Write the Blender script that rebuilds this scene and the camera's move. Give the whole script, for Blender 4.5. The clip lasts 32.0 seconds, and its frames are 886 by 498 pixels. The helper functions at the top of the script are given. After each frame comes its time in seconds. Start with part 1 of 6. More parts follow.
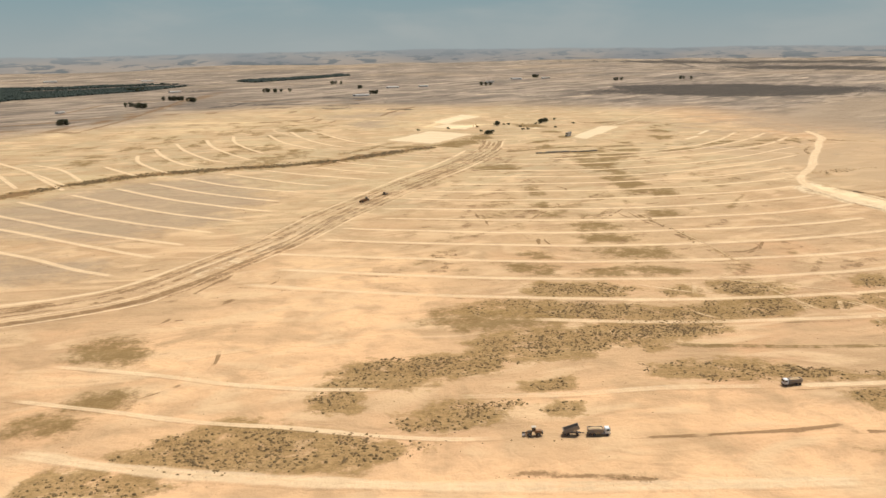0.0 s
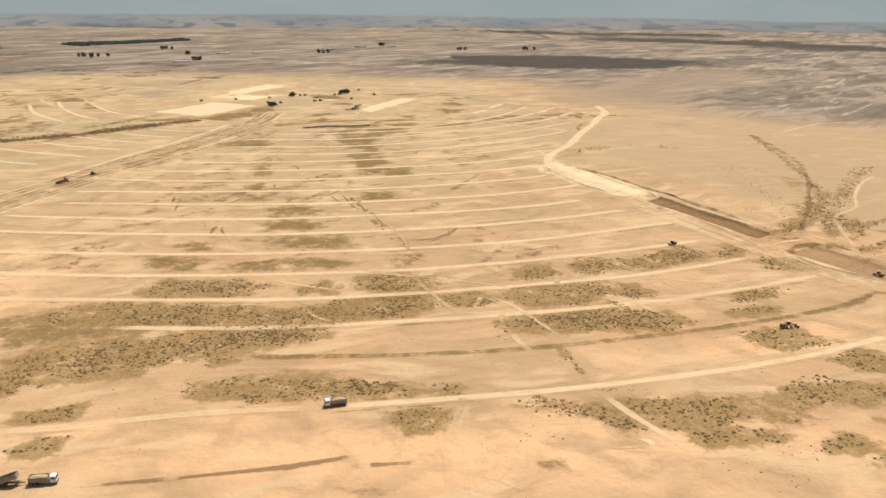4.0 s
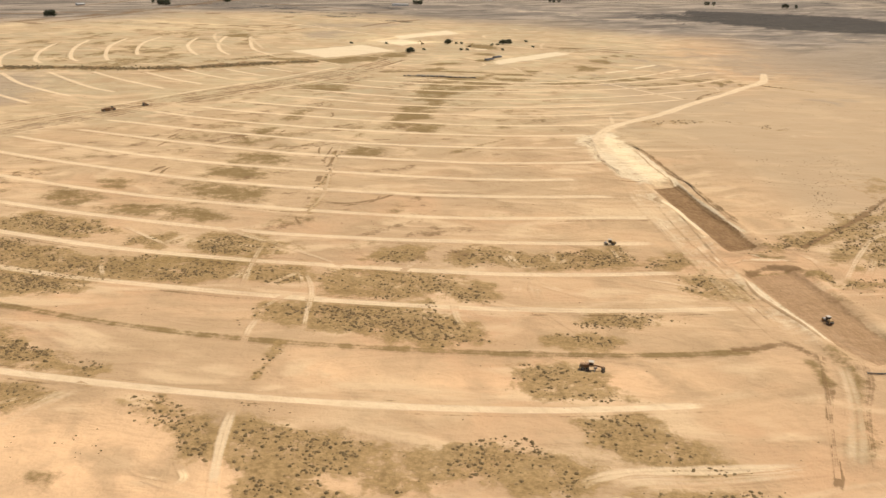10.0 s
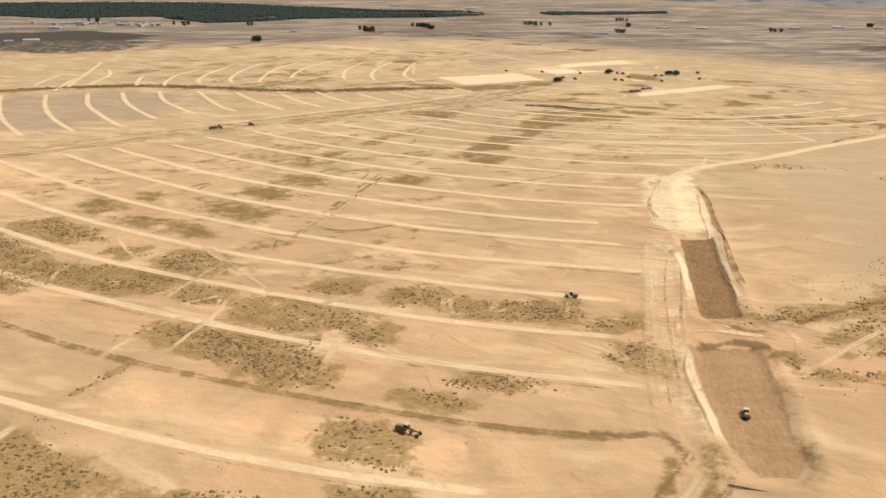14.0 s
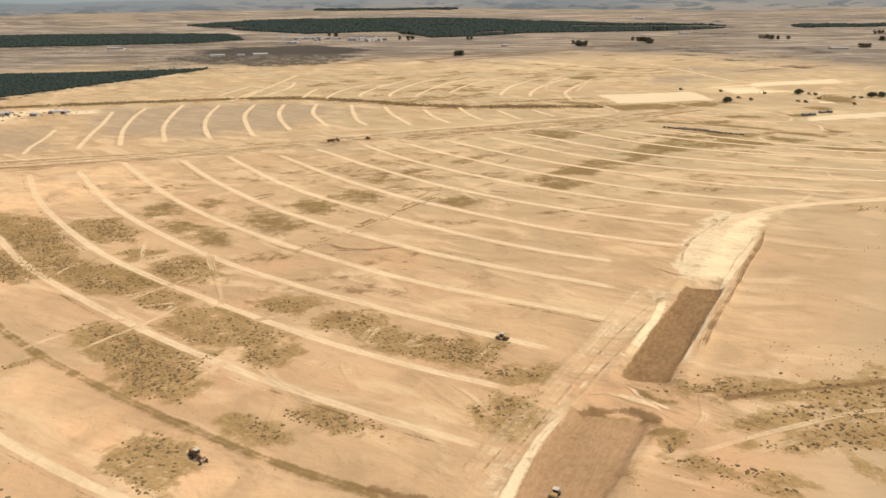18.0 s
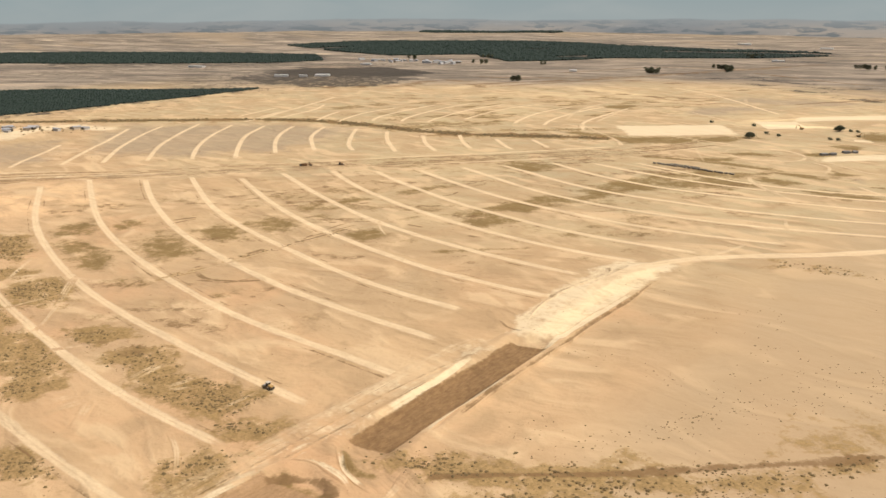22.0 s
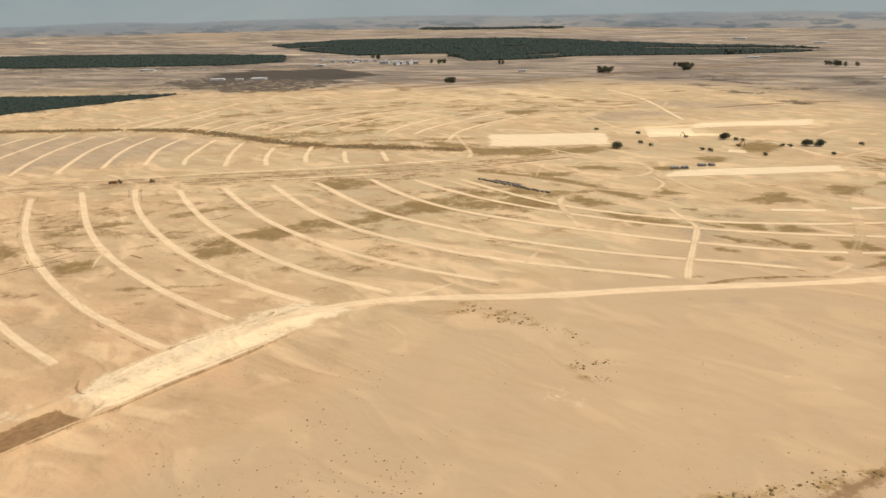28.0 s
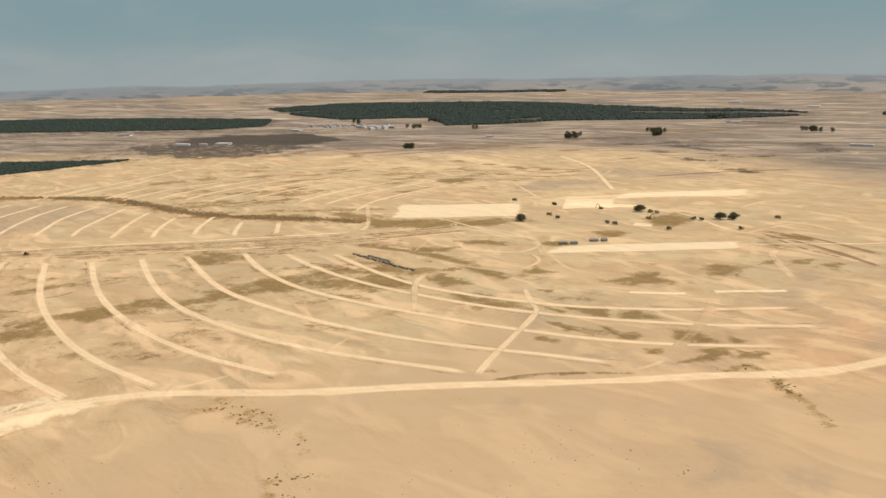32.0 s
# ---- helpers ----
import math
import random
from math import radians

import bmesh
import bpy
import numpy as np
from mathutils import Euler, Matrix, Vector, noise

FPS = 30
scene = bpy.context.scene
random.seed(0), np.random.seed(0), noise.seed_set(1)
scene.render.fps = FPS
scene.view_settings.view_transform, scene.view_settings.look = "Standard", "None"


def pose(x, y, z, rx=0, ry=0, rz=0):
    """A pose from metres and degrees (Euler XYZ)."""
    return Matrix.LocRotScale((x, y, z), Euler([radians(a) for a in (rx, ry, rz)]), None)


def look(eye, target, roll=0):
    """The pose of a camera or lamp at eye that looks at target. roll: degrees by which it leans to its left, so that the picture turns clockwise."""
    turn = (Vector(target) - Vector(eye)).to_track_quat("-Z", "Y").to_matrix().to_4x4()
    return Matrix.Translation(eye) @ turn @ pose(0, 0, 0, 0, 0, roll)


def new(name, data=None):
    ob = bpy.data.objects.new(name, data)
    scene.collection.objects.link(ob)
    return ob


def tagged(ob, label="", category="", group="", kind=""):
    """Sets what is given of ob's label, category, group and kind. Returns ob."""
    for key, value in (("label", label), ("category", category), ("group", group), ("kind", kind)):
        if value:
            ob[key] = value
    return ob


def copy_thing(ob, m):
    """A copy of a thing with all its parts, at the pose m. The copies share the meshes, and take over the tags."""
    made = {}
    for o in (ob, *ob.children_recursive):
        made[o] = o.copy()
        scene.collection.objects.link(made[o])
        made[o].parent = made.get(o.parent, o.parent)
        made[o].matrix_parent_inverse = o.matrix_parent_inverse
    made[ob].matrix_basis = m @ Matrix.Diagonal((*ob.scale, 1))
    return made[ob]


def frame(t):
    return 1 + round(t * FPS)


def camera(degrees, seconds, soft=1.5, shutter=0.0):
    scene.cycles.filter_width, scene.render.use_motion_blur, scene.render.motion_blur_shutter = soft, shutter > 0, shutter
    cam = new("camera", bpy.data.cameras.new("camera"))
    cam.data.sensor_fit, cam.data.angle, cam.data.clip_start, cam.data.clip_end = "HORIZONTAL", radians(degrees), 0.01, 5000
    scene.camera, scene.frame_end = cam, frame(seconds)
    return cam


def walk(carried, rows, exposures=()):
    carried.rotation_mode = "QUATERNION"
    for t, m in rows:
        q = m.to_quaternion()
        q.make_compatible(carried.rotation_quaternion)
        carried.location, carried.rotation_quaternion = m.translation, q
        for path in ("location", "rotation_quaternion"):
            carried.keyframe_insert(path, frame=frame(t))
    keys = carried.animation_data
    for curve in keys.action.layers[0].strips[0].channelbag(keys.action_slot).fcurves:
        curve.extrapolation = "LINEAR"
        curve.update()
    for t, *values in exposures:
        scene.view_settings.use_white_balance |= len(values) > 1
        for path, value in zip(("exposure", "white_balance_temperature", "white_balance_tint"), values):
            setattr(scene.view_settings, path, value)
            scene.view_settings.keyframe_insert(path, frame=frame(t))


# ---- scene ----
cam = camera(55.21, 32.0, soft=1.5)
# seconds, eye in metres, yaw to the left, pitch up and roll in degrees
EXPOSURES = [(0.0, 0.34), (3.0, 0.33), (7.0, 0.28), (19.0, 0.28), (23.0, 0.33), (26.0, 0.26), (29.0, 0.26), (32.0, 0.27)]
PATH = [
    (0, 0.00, 0.00, 142.45, -0.168, -14.343, -0.793),
    (0.5, 17.44, 6.29, 142.21, -1.931, -14.567, -0.629),
    (1, 34.95, 12.52, 142.04, -3.784, -14.389, -0.364),
    (1.5, 52.63, 18.50, 141.97, -4.755, -14.159, -0.341),
    (2, 70.52, 24.08, 142.00, -5.790, -13.946, -0.220),
    (2.5, 88.67, 29.16, 142.09, -6.614, -14.106, -0.103),
    (3, 107.10, 33.73, 142.20, -7.418, -14.736, 0.174),
    (3.5, 125.80, 37.94, 142.26, -7.764, -15.603, 0.475),
    (5.5, 202.99, 52.03, 141.99, -5.889, -19.524, 1.588),
    (6, 221.65, 56.62, 141.85, -5.042, -20.849, 1.933),
    (6.5, 239.96, 61.61, 141.72, -3.472, -21.905, 2.108),
    (7, 257.93, 66.98, 141.58, -1.429, -22.582, 2.274),
    (7.5, 275.54, 72.76, 141.42, 1.067, -22.728, 2.020),
    (8, 292.88, 79.00, 141.20, 3.809, -22.365, 1.693),
    (8.5, 309.96, 85.73, 140.90, 6.348, -21.719, 1.596),
    (9, 326.83, 92.98, 140.52, 8.587, -20.954, 1.664),
    (9.5, 343.44, 100.71, 140.16, 10.532, -20.325, 1.684),
    (10, 359.86, 108.81, 139.90, 12.564, -19.975, 1.627),
    (10.5, 375.99, 117.15, 139.74, 14.738, -19.753, 1.550),
    (11, 391.80, 125.73, 139.67, 16.941, -19.300, 1.405),
    (11.5, 407.25, 134.49, 139.69, 19.320, -18.622, 1.177),
    (12, 422.65, 143.34, 139.73, 21.993, -17.984, 0.698),
    (12.5, 438.07, 152.33, 139.77, 24.259, -17.612, 0.519),
    (13, 453.50, 161.70, 139.89, 26.294, -17.582, 0.509),
    (13.5, 468.77, 171.55, 140.20, 28.166, -17.912, 0.595),
    (14, 483.79, 181.92, 140.59, 29.910, -18.527, 0.759),
    (14.5, 498.43, 192.81, 141.03, 31.809, -19.263, 0.705),
    (16.5, 553.62, 242.33, 143.04, 41.575, -19.569, -0.019),
    (17, 565.82, 256.39, 143.49, 44.348, -19.073, -0.322),
    (17.5, 577.40, 271.16, 143.91, 46.642, -18.419, -0.638),
    (18, 588.40, 286.56, 144.33, 48.588, -17.762, -0.663),
    (18.5, 598.73, 302.31, 144.66, 50.147, -17.187, -0.699),
    (19, 608.34, 318.21, 144.96, 51.489, -16.454, -0.397),
    (19.5, 617.29, 334.26, 145.21, 52.795, -15.748, -0.384),
    (20, 625.69, 350.54, 145.43, 54.019, -15.048, -0.566),
    (20.5, 633.70, 367.08, 145.61, 55.114, -14.682, -0.626),
    (21, 641.45, 383.84, 145.78, 56.042, -14.848, -0.544),
    (21.5, 648.85, 400.59, 146.01, 56.768, -15.429, -0.468),
    (22, 655.90, 417.41, 146.36, 57.375, -16.328, -0.270),
    (22.5, 662.53, 434.38, 146.96, 58.160, -16.696, -0.305),
    (23, 668.82, 451.53, 147.68, 58.830, -16.468, -0.336),
    (23.5, 674.75, 468.64, 148.44, 59.641, -16.005, -0.530),
    (24, 680.27, 485.67, 149.16, 60.254, -15.622, -0.750),
    (24.5, 685.31, 502.51, 149.77, 60.688, -15.816, -0.847),
    (25, 689.89, 519.20, 150.24, 60.924, -16.260, -0.915),
    (25.5, 694.09, 535.85, 150.56, 60.983, -16.720, -0.993),
    (26, 698.07, 552.50, 150.80, 60.532, -16.809, -0.927),
    (26.5, 702.13, 569.10, 151.05, 60.099, -16.628, -0.977),
    (28.5, 719.11, 633.37, 153.50, 61.007, -16.641, -1.491),
    (29, 723.47, 649.84, 154.06, 62.698, -16.786, -1.991),
    (29.5, 727.74, 666.30, 154.64, 64.200, -16.917, -2.426),
    (30, 731.89, 682.74, 155.20, 65.037, -16.734, -2.569),
    (30.5, 736.00, 699.04, 155.74, 65.281, -16.123, -2.472),
    (31, 740.18, 715.13, 156.29, 64.748, -14.627, -2.171),
    (31.5, 744.56, 730.99, 156.79, 63.679, -13.375, -1.631),
    (32, 749.06, 746.70, 157.28, 62.540, -12.634, -1.308),
]


def flight(x, y, z, yaw, pitch, roll):
    a, b = radians(yaw), radians(pitch)
    ahead = Vector((-math.sin(a) * math.cos(b), math.cos(a) * math.cos(b), math.sin(b)))
    return look((x, y, z), Vector((x, y, z)) + ahead, roll)


walk(cam, [(t, flight(*row)) for t, *row in PATH], EXPOSURES)

# ---- sky and sun ----
SUN_UP, SUN_ROUND = 64.0, 40.0  # degrees over the horizon; clockwise from the +y axis
world = bpy.data.worlds.new("sky")
scene.world = world
world.use_nodes = True
wn = world.node_tree
wn.nodes.clear()
sky = wn.nodes.new("ShaderNodeTexSky")
sky.sky_type, sky.sun_disc = "NISHITA", False
sky.sun_elevation, sky.sun_rotation = radians(SUN_UP), radians(SUN_ROUND)
sky.air_density, sky.dust_density, sky.ozone_density = 1.0, 3.0, 1.0
bg = wn.nodes.new("ShaderNodeBackground")
bg.inputs["Strength"].default_value = 0.07
wout = wn.nodes.new("ShaderNodeOutputWorld")
wn.links.new(sky.outputs[0], bg.inputs["Color"])
wn.links.new(bg.outputs[0], wout.inputs["Surface"])
sun = new("sun", bpy.data.lights.new("sun", "SUN"))
sun.data.energy, sun.data.angle, sun.data.color = 4.0, radians(0.6), (1.0, 0.97, 0.92)
sun_way = Vector((math.sin(radians(SUN_ROUND)) * math.cos(radians(SUN_UP)), math.cos(radians(SUN_ROUND)) * math.cos(radians(SUN_UP)), math.sin(radians(SUN_UP))))
sun.matrix_world = look(sun_way * 900, (0, 0, 0))


# ---- materials ----
class Nodes:
    """A short way to write node trees."""

    def __init__(self, name):
        self.mat = bpy.data.materials.new(name)
        self.mat.use_nodes = True
        self.nt = self.mat.node_tree
        self.bsdf = self.nt.nodes["Principled BSDF"]

    def add(self, kind):
        return self.nt.nodes.new(kind)

    def link(self, a, b):
        self.nt.links.new(a, b)

    def put(self, socket, v):
        if isinstance(v, bpy.types.NodeSocket):
            self.link(v, socket)
        elif isinstance(v, tuple) and len(v) == 3 and socket.type == "RGBA":
            socket.default_value = (*v, 1)
        else:
            socket.default_value = v

    def math(self, op, a, b=0.0, c=0.0, clamp=False):
        n = self.add("ShaderNodeMath")
        n.operation, n.use_clamp = op, clamp
        for s, v in zip(n.inputs, (a, b, c)):
            self.put(s, v)
        return n.outputs[0]

    def mix(self, f, a, b, blend="MIX"):
        n = self.add("ShaderNodeMix")
        n.data_type, n.blend_type = "RGBA", blend
        self.put(n.inputs[0], f)
        self.put(n.inputs[6], a)
        self.put(n.inputs[7], b)
        return n.outputs[2]

    def noise(self, vec, scale, detail=4.0, rough=0.55, warp=0.0):
        n = self.add("ShaderNodeTexNoise")
        self.link(vec, n.inputs["Vector"])
        n.inputs["Scale"].default_value, n.inputs["Detail"].default_value = scale, detail
        n.inputs["Roughness"].default_value, n.inputs["Distortion"].default_value = rough, warp
        return n.outputs["Fac"]

    def ramp(self, v, lo, hi, a=0.0, b=1.0):
        n = self.add("ShaderNodeMapRange")
        n.interpolation_type = "SMOOTHSTEP"
        for s, x in zip(n.inputs, (v, lo, hi, a, b)):
            self.put(s, x)
        return n.outputs[0]

    def attr(self, name):
        n = self.add("ShaderNodeAttribute")
        n.attribute_name = name
        return n.outputs["Fac"]

    def place(self):
        return self.add("ShaderNodeNewGeometry").outputs["Position"]

    def squash(self, vec, scale, turn=0.0):
        """Noise space drawn out: a scale under 1 stretches along that axis after the turn."""
        n = self.add("ShaderNodeMapping")
        n.vector_type = "TEXTURE"
        self.link(vec, n.inputs["Vector"])
        n.inputs["Scale"].default_value = [1.0 / max(s, 1e-5) for s in scale]
        n.inputs["Rotation"].default_value = (0, 0, radians(turn))
        return n.outputs[0]

    def bump(self, height, strength, distance):
        n = self.add("ShaderNodeBump")
        n.inputs["Strength"].default_value, n.inputs["Distance"].default_value = strength, distance
        self.link(height, n.inputs["Height"])
        self.link(n.outputs[0], self.bsdf.inputs["Normal"])

    def surface(self, colour, rough=0.9, metal=0.0, gloss=0.2):
        self.put(self.bsdf.inputs["Base Color"], colour)
        self.put(self.bsdf.inputs["Roughness"], rough)
        self.put(self.bsdf.inputs["Metallic"], metal)
        self.put(self.bsdf.inputs["Specular IOR Level"], gloss)
        return self.mat


def desert_soil():
    m = Nodes("desert_soil")
    p = m.place()
    broad = m.noise(p, 0.0065, 3.0)
    mid = m.noise(p, 0.04, 5.0, 0.6, 0.5)
    patch = m.noise(p, 0.13, 5.0, 0.62, 0.3)
    small = m.noise(p, 0.5, 5.0, 0.68)
    fine = m.noise(p, 2.4, 3.0, 0.7)
    hue = m.noise(p, 0.011, 3.0, 0.5, 0.4)
    sand = m.mix(m.ramp(broad, 0.35, 0.65), (0.461, 0.305, 0.159), (0.39, 0.26, 0.139))
    sand = m.mix(m.ramp(hue, 0.46, 0.64, 0.0, 0.7), sand, (0.452, 0.272, 0.138))
    sand = m.mix(m.ramp(m.attr("bright"), 0.0, 1.0), sand, (0.6, 0.385, 0.2))
    # cooler tint towards the north: aerial haze put into the sand colour
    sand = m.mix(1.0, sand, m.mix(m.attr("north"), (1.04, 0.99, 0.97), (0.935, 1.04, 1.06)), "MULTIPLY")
    wind = m.noise(m.squash(p, (0.45, 1.0, 1.0), 14), 0.036, 3.0, 0.45, 1.4)
    swell = m.noise(m.squash(p, (0.5, 1.0, 1.0), 24), 0.021, 3.0, 0.45, 1.8)
    calm = m.ramp(m.attr("calm"), 0.0, 1.0, 1.0, 0.35)
    sand = m.mix(m.ramp(m.attr("calm"), 0.0, 1.0, 0.0, 0.75), sand, (0.362, 0.252, 0.14))
    sand = m.mix(m.math("MULTIPLY", m.ramp(mid, 0.44, 0.68, 0.0, 0.7), calm), sand, (0.33, 0.212, 0.107))
    sand = m.mix(m.math("MULTIPLY", m.ramp(swell, 0.45, 0.7, 0.0, 0.6), calm), sand, (0.36, 0.232, 0.118))
    sand = m.mix(m.math("MULTIPLY", m.ramp(wind, 0.5, 0.66, 0.0, 0.7), calm), sand, (0.545, 0.37, 0.2))
    sand = m.mix(m.math("MULTIPLY", m.ramp(patch, 0.54, 0.74, 0.0, 0.35), calm), sand, (0.36, 0.235, 0.12))

    def edge(name, lo=0.3, hi=0.85, wild=2.0, grain=1.3):
        """A mask whose border is broken up by the soil's own grain."""
        v = m.math("MULTIPLY_ADD", m.math("SUBTRACT", patch, 0.5), wild, m.attr(name))
        v = m.math("MULTIPLY_ADD", m.math("SUBTRACT", mid, 0.5), wild * 0.7, v)
        v = m.math("MULTIPLY_ADD", m.math("SUBTRACT", small, 0.5), grain, v)
        return m.math("MULTIPLY", m.ramp(v, lo, hi), m.ramp(m.attr(name), 0.0, 0.12))

    def over(col, name, tint, much, *how):
        return m.mix(m.math("MULTIPLY", edge(name, *how), much), col, tint)

    land = m.noise(m.squash(p, (0.45, 1.0, 1.0), 42), 0.0085, 7.0, 0.66, 0.8)
    plot = m.noise(m.squash(p, (0.35, 1.0, 1.0), 36), 0.021, 5.0, 0.6, 0.6)
    furrow = m.noise(m.squash(p, (0.16, 1.0, 1.0), 48), 0.03, 5.0, 0.62, 0.5)
    # far plots and furrows, their colours greyed to stand in for distance haze
    far = m.mix(m.ramp(land, 0.42, 0.58), (0.165, 0.128, 0.092), (0.29, 0.222, 0.154))
    far = m.mix(m.ramp(plot, 0.52, 0.62, 0.0, 0.85), far, (0.12, 0.092, 0.066))
    far = m.mix(m.ramp(plot, 0.42, 0.32, 0.0, 0.8), far, (0.46, 0.345, 0.225))
    far = m.mix(m.ramp(furrow, 0.54, 0.62, 0.0, 0.8), far, (0.115, 0.088, 0.062))
    far = m.mix(m.ramp(furrow, 0.4, 0.32, 0.0, 0.6), far, (0.5, 0.39, 0.265))
    col = m.mix(m.ramp(m.attr("hazed_land"), 0.1, 0.9), sand, far)
    col = over(col, "grey", (0.285, 0.207, 0.128), 0.75, 0.1, 1.0, 1.2, 0.3)
    col = over(col, "pale", (0.60, 0.455, 0.275), 0.9, 0.35, 0.8, 1.1, 0.7)
    col = over(col, "fresh", (0.76, 0.55, 0.305), 0.85, 0.1, 1.05, 0.8, 0.3)
    col = over(col, "brown", (0.17, 0.105, 0.035), 0.88, 0.15, 1.1)
    scrubby = m.mix(m.ramp(small, 0.35, 0.65), (0.178, 0.108, 0.037), (0.31, 0.193, 0.076))
    col = over(col, "scrub", scrubby, 0.86, 0.22, 0.8, 2.3, 1.5)
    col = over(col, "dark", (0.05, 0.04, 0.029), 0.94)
    lie = m.noise(m.squash(p, (0.35, 1.0, 1.0), -68), 0.7, 6.0, 0.7, 0.3)
    wet = m.mix(m.ramp(lie, 0.3, 0.72), (0.145, 0.077, 0.031), (0.24, 0.136, 0.058))
    clay = m.mix(m.ramp(lie, 0.3, 0.7), (0.26, 0.15, 0.07), (0.35, 0.21, 0.105))
    col = over(col, "clay", clay, 0.92, 0.4, 0.6, 0.3, 0.4)
    col = over(col, "moist", wet, 0.92, 0.4, 0.6, 0.3, 0.4)
    dust = m.mix(m.ramp(patch, 0.3, 0.7), (0.63, 0.455, 0.265), (0.54, 0.38, 0.215))
    col = over(col, "track", dust, 0.9, 0.2, 0.85, 0.9, 0.6)
    col = over(col, "rut", (0.165, 0.092, 0.038), 0.78, 0.2, 0.8, 1.6, 1.2)
    col = m.mix(m.ramp(fine, 0.45, 0.75, 0.0, 0.05), col, (0.2, 0.13, 0.07))
    col = m.mix(m.ramp(small, 0.55, 0.75, 0.0, 0.07), col, (0.27, 0.175, 0.09))
    relief = m.math("MULTIPLY_ADD", small, 0.5, m.math("MULTIPLY", fine, 0.2))
    swells = m.math("MULTIPLY_ADD", wind, 5.0, m.math("MULTIPLY", swell, 7.0))
    m.bump(m.math("MULTIPLY_ADD", m.math("MULTIPLY", patch, 1.8), calm, m.math("MULTIPLY_ADD", swells, calm, m.math("MULTIPLY", relief, calm))), 0.8, 0.8)
    return m.surface(col, 0.95, 0.0, 0.1)


SOIL = desert_soil()


def haze_backdrop():
    """A glowing backdrop: the sky low over the plain, and far ridges dimmed by painted haze."""
    m = Nodes("hazy_backdrop")
    p = m.place()
    z = m.add("ShaderNodeSeparateXYZ")
    m.link(p, z.inputs[0])
    up = m.ramp(z.outputs[2], 40.0, 420.0)
    cloud = m.noise(m.squash(p, (1, 1, 3.5)), 0.0011, 5.0, 0.55, 0.3)
    col = m.mix(up, (0.262, 0.3, 0.303), (0.185, 0.268, 0.292))
    col = m.mix(m.ramp(cloud, 0.4, 0.75, 0.0, 0.6), col, (0.305, 0.332, 0.328))
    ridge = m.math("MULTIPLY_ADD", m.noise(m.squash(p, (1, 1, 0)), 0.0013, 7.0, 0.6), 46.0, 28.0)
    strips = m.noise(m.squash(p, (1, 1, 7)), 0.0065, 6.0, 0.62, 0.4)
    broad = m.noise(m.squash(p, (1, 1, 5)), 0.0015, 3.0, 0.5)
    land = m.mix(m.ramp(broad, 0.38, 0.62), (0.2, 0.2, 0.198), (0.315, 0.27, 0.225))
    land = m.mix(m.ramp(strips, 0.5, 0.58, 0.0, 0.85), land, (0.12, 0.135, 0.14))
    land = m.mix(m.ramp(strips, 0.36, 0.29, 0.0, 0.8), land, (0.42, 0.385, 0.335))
    # haze mixed into the ridge colour, thicker with height
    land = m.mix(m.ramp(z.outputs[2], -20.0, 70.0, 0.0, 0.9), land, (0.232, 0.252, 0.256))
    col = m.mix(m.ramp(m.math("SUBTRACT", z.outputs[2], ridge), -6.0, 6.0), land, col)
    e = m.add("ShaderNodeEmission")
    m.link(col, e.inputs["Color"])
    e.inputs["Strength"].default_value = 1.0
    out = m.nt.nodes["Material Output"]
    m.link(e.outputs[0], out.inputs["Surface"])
    return m.mat


HAZE = haze_backdrop()

# ---- the lie of the land ----
MID = (385.0, 360.0)
FAR = 4420.0
SWELLS = [(330, 480, 130, -5.0), (170, 500, 130, -0.7), (-150, 900, 250, 5.0), (100, 1200, 220, -0.5), (520, 1100, 220, 6.4), (500, 780, 130, 3.2), (300, 1030, 150, -2.9), (-900, 1000, 500, 6.5), (380, 640, 90, 1.1), (-60, 720, 150, -5.0)]


def lattice(ix, iy, seed):
    n = (ix.astype(np.int64) * 374761393 + iy.astype(np.int64) * 668265263 + seed * 982451653) & 0xFFFFFFFF
    n = ((n ^ (n >> 13)) * 1274126177) & 0xFFFFFFFF
    return ((n ^ (n >> 16)) & 0xFFFF) / 65535.0


def waves(x, y, size, seed=1, octaves=3):
    """Smooth noise from 0 to 1 whose largest swell is size metres wide."""
    total, weight, amp = 0.0, 0.0, 1.0
    for k in range(octaves):
        a = 0.65 + 1.1 * k + 0.37 * seed  # each octave lies at an angle of its own
        u, v = (x * math.cos(a) - y * math.sin(a)) / size, (x * math.sin(a) + y * math.cos(a)) / size
        iu, iv = np.floor(u), np.floor(v)
        fu, fv = u - iu, v - iv
        fu, fv = fu * fu * (3 - 2 * fu), fv * fv * (3 - 2 * fv)
        a, b = lattice(iu, iv, seed + k), lattice(iu + 1, iv, seed + k)
        c, d = lattice(iu, iv + 1, seed + k), lattice(iu + 1, iv + 1, seed + k)
        total = total + amp * ((a * (1 - fu) + b * fu) * (1 - fv) + (c * (1 - fu) + d * fu) * fv)
        weight, amp, size = weight + amp, amp * 0.5, size * 0.5
    return total / weight


def smooth(v, lo, hi):
    v = np.clip((v - lo) / (hi - lo), 0, 1)
    return v * v * (3 - 2 * v)


